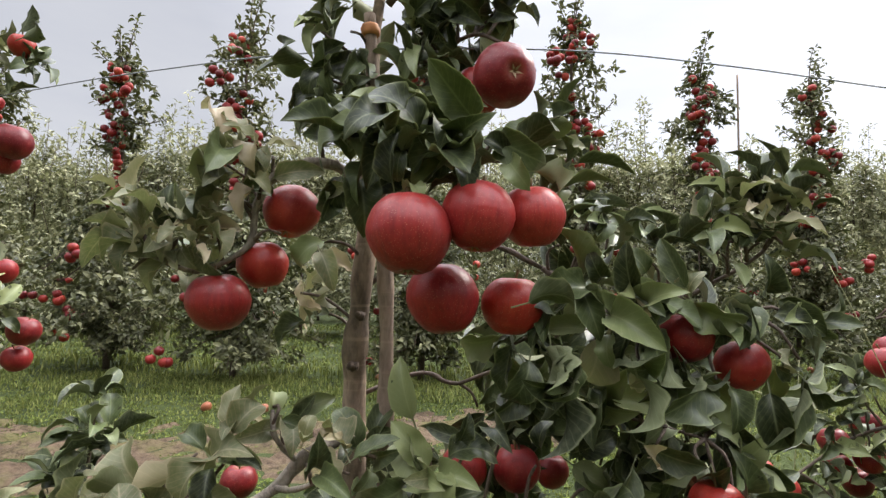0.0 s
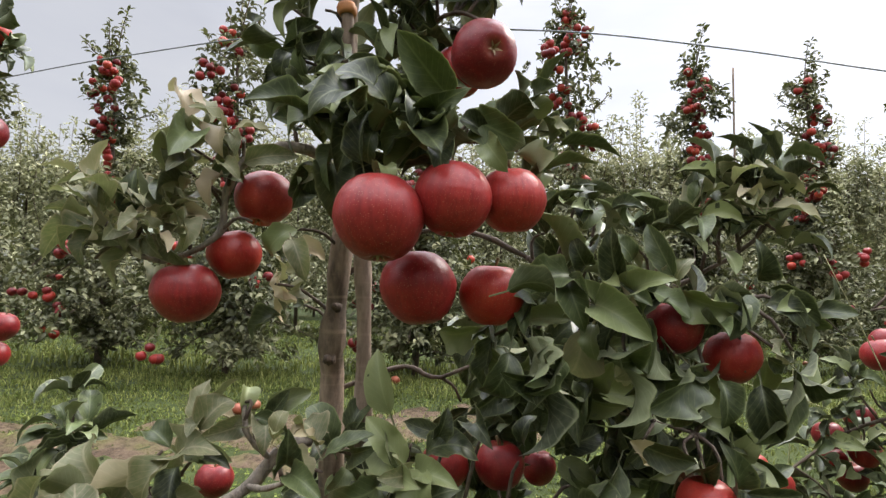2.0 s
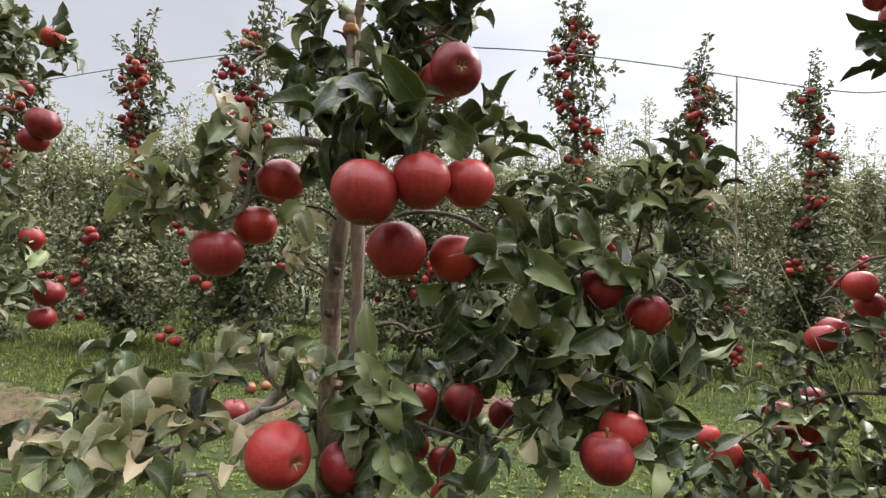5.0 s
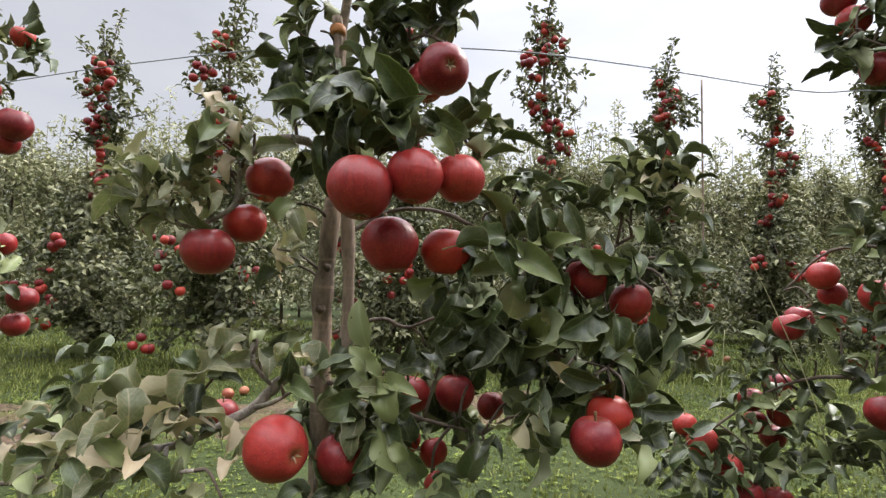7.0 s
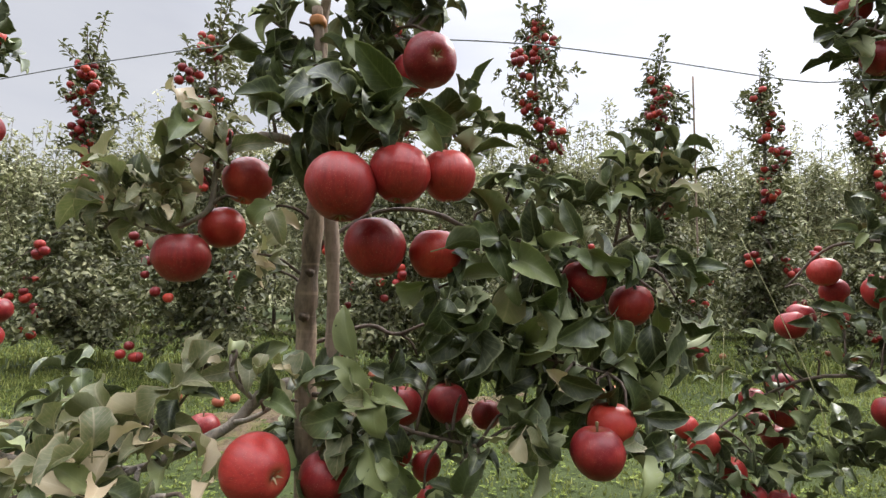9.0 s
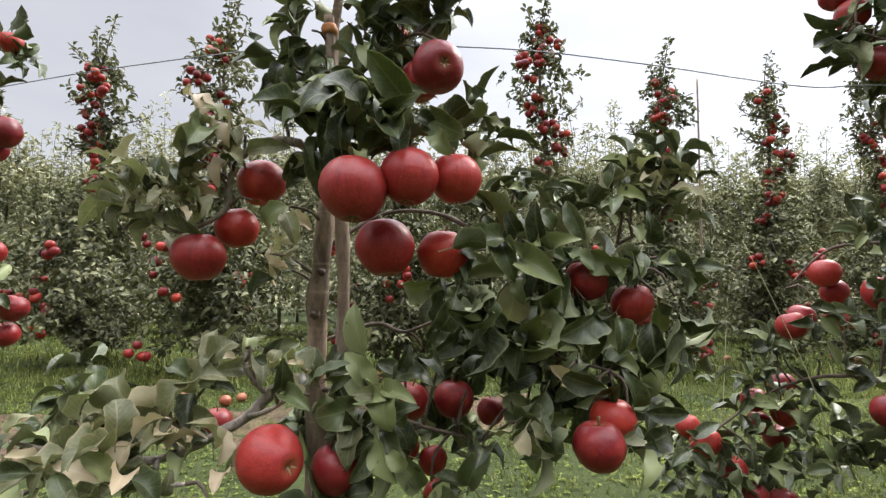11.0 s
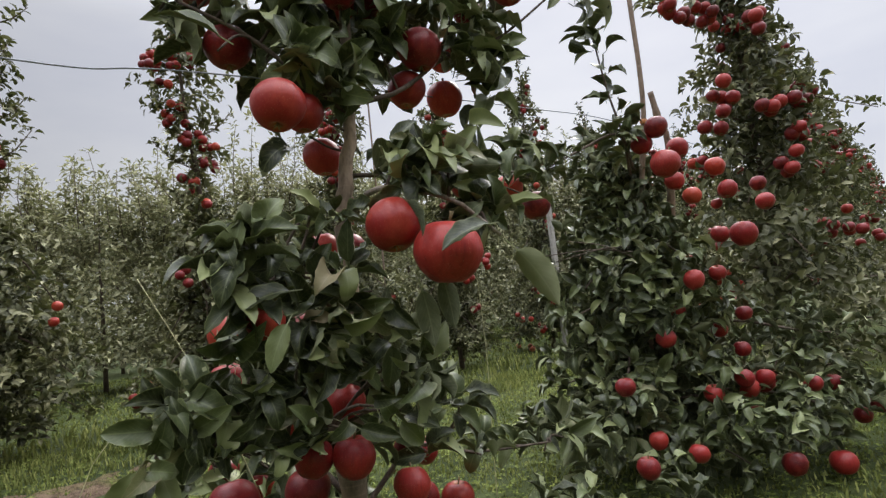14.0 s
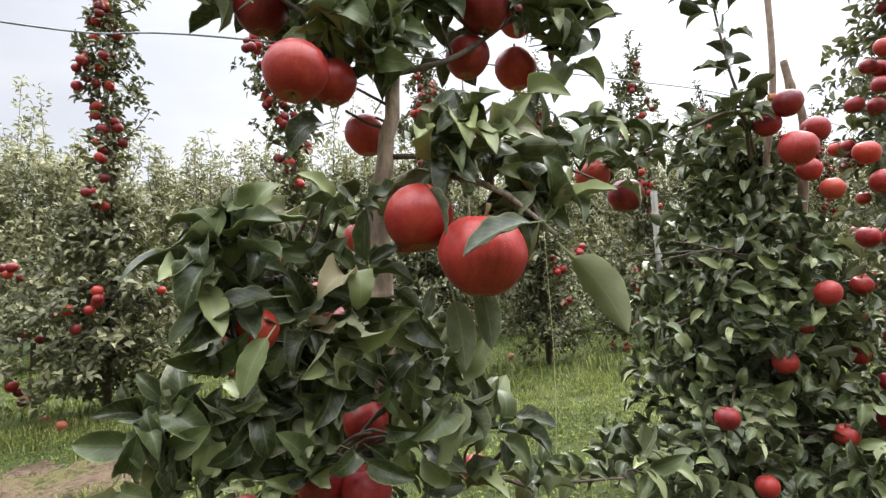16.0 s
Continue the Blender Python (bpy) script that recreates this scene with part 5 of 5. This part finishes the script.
# ---- third and fourth rows: pale trees without red fruit ----
def pale_tree(x, y, height, width, leaves, label):
    tree = thing("orchard_tree", (x, y, 0.0), label, "tree", "pale trees of the far rows")
    limb("trunk", [(x, y, -0.03), (x + 0.03, y, height * 0.4), (x, y, height * 0.72)], 0.035, 0.006, tree, BARK_DARK, 8, 6)
    poses = []
    for k in range(leaves // 5):
        z = height * (0.10 + 0.62 * uni(0.0, 1.0) ** 1.1)
        r = width * math.sqrt(uni(0.04, 1)) * (1.0 - 0.45 * (z / height) ** 2)
        a = uni(0, 6.28)
        poses += rosette((x + r * math.cos(a), y + r * math.sin(a), z), 5, 0.095, (math.cos(a), math.sin(a)), (-30, 75), 40.0, 170)
    for k in range(30):
        a, z0 = 2.4 * k, height * uni(0.42, 0.68)
        r0 = width * uni(0.1, 0.85)
        root = np.array((x + r0 * math.cos(a), y + r0 * math.sin(a), z0))
        tip = root + np.array((uni(-0.16, 0.16), uni(-0.16, 0.16), uni(0.5, 1.45) * (1.2 - r0 / width * 0.5)))
        limb("branch", [tuple(root), tuple((root + tip) / 2 + rng.normal(0, 0.03, 3)), tuple(tip)], 0.007, 0.003, tree, None, 4, 4)
        poses += along([tuple(root), tuple((root + tip) / 2), tuple(tip)], 18, 0.095, 5, (5, 75), 0.05, 0.0)
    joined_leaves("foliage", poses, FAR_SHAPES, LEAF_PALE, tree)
    return tree


PALE = "pale green leafy orchard tree in the far row"
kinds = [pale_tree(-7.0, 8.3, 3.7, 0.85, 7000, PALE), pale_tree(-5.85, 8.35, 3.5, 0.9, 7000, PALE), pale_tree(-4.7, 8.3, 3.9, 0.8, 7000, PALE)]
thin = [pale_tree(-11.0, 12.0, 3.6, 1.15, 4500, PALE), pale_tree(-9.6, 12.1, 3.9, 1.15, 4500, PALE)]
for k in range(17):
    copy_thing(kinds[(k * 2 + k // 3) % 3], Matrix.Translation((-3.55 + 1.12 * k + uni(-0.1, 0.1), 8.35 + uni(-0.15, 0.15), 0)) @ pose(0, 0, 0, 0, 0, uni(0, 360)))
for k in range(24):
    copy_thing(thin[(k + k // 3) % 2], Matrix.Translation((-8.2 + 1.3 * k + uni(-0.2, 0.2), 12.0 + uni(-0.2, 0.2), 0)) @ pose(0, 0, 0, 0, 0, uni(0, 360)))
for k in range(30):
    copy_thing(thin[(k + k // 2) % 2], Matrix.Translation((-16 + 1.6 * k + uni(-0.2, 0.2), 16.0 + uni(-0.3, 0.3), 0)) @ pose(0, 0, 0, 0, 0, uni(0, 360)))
# the row behind the walk, out of view: closes the alley, holds back low sky light
for k in range(18):
    copy_thing(thin[k % 2], Matrix.Translation((-8.5 + 1.1 * k + uni(-0.1, 0.1), -2.5 + uni(-0.1, 0.1), 0)) @ pose(0, 0, 0, 0, 0, uni(0, 360)) @ Matrix.Diagonal((0.7, 0.7, 0.72, 1)))

# ---- canes, ties, wire and post ----
def cane(points, r, label, ties=(), nodes=(0.3, 0.62)):
    st = thing("bamboo_stake", points[0], label, "stake")
    path = spline(points, 30)
    v, f = tube(path, np.linspace(r, r * 0.86, 31), 10, 0.02, nodes)
    part("cane", mesh_of("cane", v, f, [CANE]), st)
    for s in ties:
        i = int(s * 30)
        d = path[min(30, i + 1)] - path[i - 1]
        d /= np.linalg.norm(d)
        v, f = tube(np.array([path[i] - d * 0.009, path[i] - d * 0.004, path[i] + d * 0.004, path[i] + d * 0.009]), [r * 1.18, r * 1.34, r * 1.34, r * 1.18], 12, 0.04)
        part("tie", mesh_of("tie", v, f, [TIE]), st, None, "faded orange plastic tie")
    for s in nodes:
        i = int(s * 30)
        d = (path[i + 1] - path[i - 1]) / np.linalg.norm(path[i + 1] - path[i - 1])
        v, f = tube(np.array([path[i] - d * 0.005, path[i] - d * 0.002, path[i] + d * 0.002, path[i] + d * 0.005]), [r, r * 1.07, r * 1.07, r], 12, 0.02)
        part("node", mesh_of("node", v, f, [POST]), st, None, "pale ring of the cane")
    return st


cane([(0.012, 0.79, -0.05), (0.002, 0.775, 0.55), (-0.004, 0.77, 0.79), (-0.035, 0.77, 1.12), (-0.046, 0.77, 1.245)], 0.0118, "weathered bamboo cane tied beside the apple stem", (0.955,), (0.28, 0.51, 0.74))
cane([(2.78, 1.62, -0.05), (2.80, 1.60, 0.5), (2.80, 1.53, 1.10), (2.80, 1.46, 1.45), (2.81, 1.46, 1.955)], 0.011, "long leaning grey cane above a bushy apple tree", (0.70,))
cane([(3.02, 1.66, -0.05), (3.0, 1.62, 0.7), (2.90, 1.46, 1.25), (2.861, 1.452, 1.38), (2.836, 1.45, 1.49)], 0.013, "broken thick cane stub above a bushy apple tree", (), (0.4, 0.8))
cane([(2.79, 4.95, -0.05), (2.79, 4.95, 1.5), (2.79, 4.95, 2.95)], 0.010, "thin upright cane in the second row")

wire = thing("trellis_wire", (-3.2, 2.1, 1.2), "thin grey steel trellis wire strung along the front row", "wire")
v, f = tube(spline([(-3.2, 2.1, 1.32), (-1.15, 1.28, 1.285), (-0.5, 0.99, 1.245), (-0.1, 0.815, 1.203), (0.28, 0.81, 1.206), (0.6, 0.865, 1.205), (1.0, 0.935, 1.19), (1.23, 0.968, 1.21), (2.1, 1.25, 1.305), (2.7, 1.46, 1.355), (4.05, 2.0, 1.4), (7.95, 3.65, 1.5)], 90), 0.0015, 6)
part("strand", mesh_of("strand", v, f, [WIRE]), wire)

post = thing("wooden_post", (5.12, 5.3, 0.0), "pale weathered square trellis post in the second row", "post")
bm = bmesh.new()
bmesh.ops.create_cube(bm, size=1.0)
bmesh.ops.scale(bm, vec=(0.06, 0.06, 1.86), verts=bm.verts)
bmesh.ops.translate(bm, vec=(5.12, 5.3, 0.90), verts=bm.verts)
bmesh.ops.bevel(bm, geom=bm.edges[:], offset=0.008, segments=2, affect="EDGES")
me = bpy.data.meshes.new("shaft")
bm.to_mesh(me)
bm.free()
me.materials.append(POST)
part("shaft", me, post)

# ---- the leafy shoot above the bushy tree and low shoots ----
tall_shoot = [(2.66, 1.44, 1.15), (2.61, 1.40, 1.30), (2.57, 1.40, 1.44), (2.54, 1.40, 1.62), (2.52, 1.40, 1.68)]
limb("branch", tall_shoot, 0.006, 0.002, t3)
side_shoot = [(2.70, 1.46, 1.18), (2.56, 1.37, 1.28), (2.36, 1.35, 1.21), (2.20, 1.35, 1.14)]
limb("branch", side_shoot, 0.006, 0.003, t3)
leaves3 = along(tall_shoot, 12, 0.092, 3, (0, 50), 0.01, 0.15) + along(side_shoot, 12, 0.080, 4, (-10, 50), 0.015, 0.15)
for a, b in (((2.12, 1.30, 0.86), (2.60, 1.42, 0.86)), ((2.17, 1.30, 0.84), (2.58, 1.42, 0.88)), ((2.20, 1.28, 0.90), (2.60, 1.42, 0.84))):
    limb("twig", [b, ((a[0] + b[0]) / 2, 1.34, (a[2] + b[2]) / 2 + 0.012), a], 0.0022, 0.0012, t3, BARK_DARK, n=10, sides=6, rough=0.15, knots=(0.4, 0.7), label="bare thin dead twig")
leaves3 += along([(2.05, 1.25, 0.32), (2.25, 1.32, 0.28), (2.5, 1.42, 0.3)], 16, 0.075, 5, (-10, 60), 0.08, 0.0)
leaves3 += cloud((3.05, 1.28, 0.22), (0.42, 0.18, 0.16), 46, 0.072, 5, (-10, 60)) + cloud((2.75, 1.40, 0.78), (0.30, 0.10, 0.30), 40, 0.066, 5, (-50, 40))
for low in ([(2.78, 1.66, 0.30), (3.05, 1.40, 0.30), (3.30, 1.24, 0.22), (3.55, 1.20, 0.24)], [(2.79, 1.66, 0.50), (3.05, 1.45, 0.56), (3.30, 1.36, 0.50), (3.52, 1.34, 0.46)]):
    limb("branch", low, 0.008, 0.003, t3, BARK_DARK)
    leaves3 += along(low, 16, 0.072, 5, (-30, 60), 0.06, 0.2)
leaves3 += cloud((3.32, 1.28, 0.20), (0.30, 0.13, 0.15), 52, 0.072, 5, (-20, 60)) + cloud((3.38, 1.40, 0.46), (0.28, 0.13, 0.16), 40, 0.070, 5, (-40, 50))
leaves3 += cloud((2.15, 1.18, 0.16), (0.34, 0.20, 0.12), 34, 0.075, 5, (-10, 70))
joined_leaves("foliage", leaves3, MASS_SHAPES, (LEAF_MASS, LEAF_MASS_UNDER), t3)
low_shoot = [(-1.40, 1.40, 0.10), (-1.05, 1.38, 0.10), (-0.90, 1.36, 0.22), (-0.87, 1.36, 0.45)]
limb("branch", low_shoot, 0.008, 0.003, t0)
leaves0 = spurs(((-0.86, 1.36, 0.24), (-0.89, 1.36, 0.33), (-0.87, 1.36, 0.42), (-0.91, 1.36, 0.28), (-0.83, 1.36, 0.34), (-0.95, 1.36, 0.25), (-0.88, 1.36, 0.46), (-0.90, 1.34, 0.20), (-0.93, 1.36, 0.36)), 6, 0.100, (20, 75), 1.2)
leaves0 += cloud((-1.18, 1.30, 1.42), (0.10, 0.10, 0.12), 14, 0.08, 5, (-40, 50)) + cloud((-1.22, 1.34, 0.70), (0.10, 0.12, 0.14), 12, 0.078, 5, (-50, 50))
joined_leaves("foliage", leaves0, MASS_SHAPES, (LEAF_MASS, LEAF_MASS_UNDER), t0)
apple(t0, -1.125, 1.400, 0.643, 0.086)
apple(t0, -1.157, 1.420, 0.562, 0.078)
apple(t0, -1.118, 1.300, 1.165, 0.098)
apple(t0, -1.158, 1.350, 1.460, 0.070, None, True)
apple(t0, -1.170, 1.330, 1.120, 0.085)
apple(t0, -1.202, 1.400, 0.813, 0.074)

# ---- fallen apples ----
def fallen(x, y):
    d = uni(0.062, 0.08)
    ob = new("fallen_apple", FALLEN)
    ob.matrix_basis = Matrix.Translation((x, y, hill(x, y) + d * 0.46)) @ pose(0, 0, 0, uni(0, 360), uni(0, 360), uni(0, 360)) @ Matrix.Diagonal((d / 2, d / 2, d / 2, 1))
    tagged(ob, "fallen orange-red apple lying in the grass", "apple", "fallen apples")


for x, y in ((-1.42, 3.15), (-1.13, 3.07), (-1.08, 3.2), (-0.55, 4.4), (-0.32, 4.1), (3.85, 5.62), (3.4, 5.66), (5.0, 6.2), (5.06, 6.0), (4.76, 5.5), (4.85, 5.62), (1.12, 3.46), (1.25, 3.68), (1.31, 3.75), (1.37, 3.52), (1.47, 3.63)):
    fallen(x, y)
for k in range(6):
    fallen(1.30 + uni(-0.24, 0.24), 3.7 + uni(-0.13, 0.13))

# ---- dry grass stalks ----
def stalk(points, r=0.0016):
    st = thing("grass_stalk", points[0], "tall thin dry pale grass stalk among the trees", "grass stalk")
    v, f = tube(spline(points, 12), np.linspace(r, r * 0.5, 13), 5)
    part("stem", mesh_of("stem", v, f, [STRAW]), st)


stalk([(1.87, 1.30, 0.0), (1.88, 1.30, 0.29), (1.895, 1.30, 0.60), (1.89, 1.30, 0.93)])
stalk([(1.36, 1.30, 0.0), (1.27, 1.30, 0.40), (1.16, 1.30, 0.67), (1.06, 1.30, 0.88)], 0.002)
stalk([(1.12, 1.60, 0.0), (1.15, 1.60, 0.32), (1.17, 1.60, 0.60)], 0.002)
stalk([(0.85, 1.60, 0.30), (0.95, 1.58, 0.50), (1.12, 1.55, 0.48), (1.30, 1.52, 0.42), (1.38, 1.5, 0.36)], 0.0012)

# ---- single large leaves that hang before the fruit ----
for p, d, size, roll in (((1.585, 0.635, 0.868), (-0.085, 0.0, -0.022), 0.084, 35), ((1.63, 0.69, 0.845), (0.09, -0.01, -0.10), 0.112, 50), ((1.475, 0.715, 0.925), (0.015, -0.03, -0.05), 0.065, 60), ((1.555, 0.79, 0.815), (0.02, 0.0, -0.08), 0.085, 70),
                         ((1.52, 0.80, 0.80), (0.02, 0.0, -0.09), 0.095, 75), ((1.315, 0.715, 0.800), (-0.07, -0.01, -0.012), 0.078, 40), ((1.30, 0.71, 0.765), (-0.03, -0.01, -0.05), 0.066, 55), ((1.255, 0.73, 0.800), (-0.05, -0.01, -0.03), 0.066, 45)):
    part("leaf", NEAR_LEAVES[0], t2, Matrix(leaf_pose(p, d, size, radians(roll)).tolist()))
for p, d, size, roll in (((0.17, 0.57, 0.95), (0.07, -0.03, 0.065), 0.085, 40), ((0.02, 0.62, 0.995), (-0.12, -0.03, -0.02), 0.125, 45), ((0.0, 0.60, 1.0), (0.10, -0.02, 0.0), 0.10, 45), ((0.21, 0.62, 0.72), (-0.03, -0.02, -0.09), 0.09, 70), ((0.25, 0.62, 0.73), (0.0, -0.03, -0.09), 0.095, 70),
                         ((0.18, 0.585, 0.775), (0.08, -0.01, 0.015), 0.09, 50), ((0.34, 0.62, 0.71), (0.01, -0.02, -0.10), 0.11, 65), ((-0.06, 0.70, 0.97), (-0.02, -0.02, -0.08), 0.09, 70), ((-0.08, 0.72, 0.87), (-0.06, -0.02, -0.05), 0.085, 60)):
    part("leaf", NEAR_LEAVES[5], t1, Matrix(leaf_pose(p, d, size, radians(roll)).tolist()))
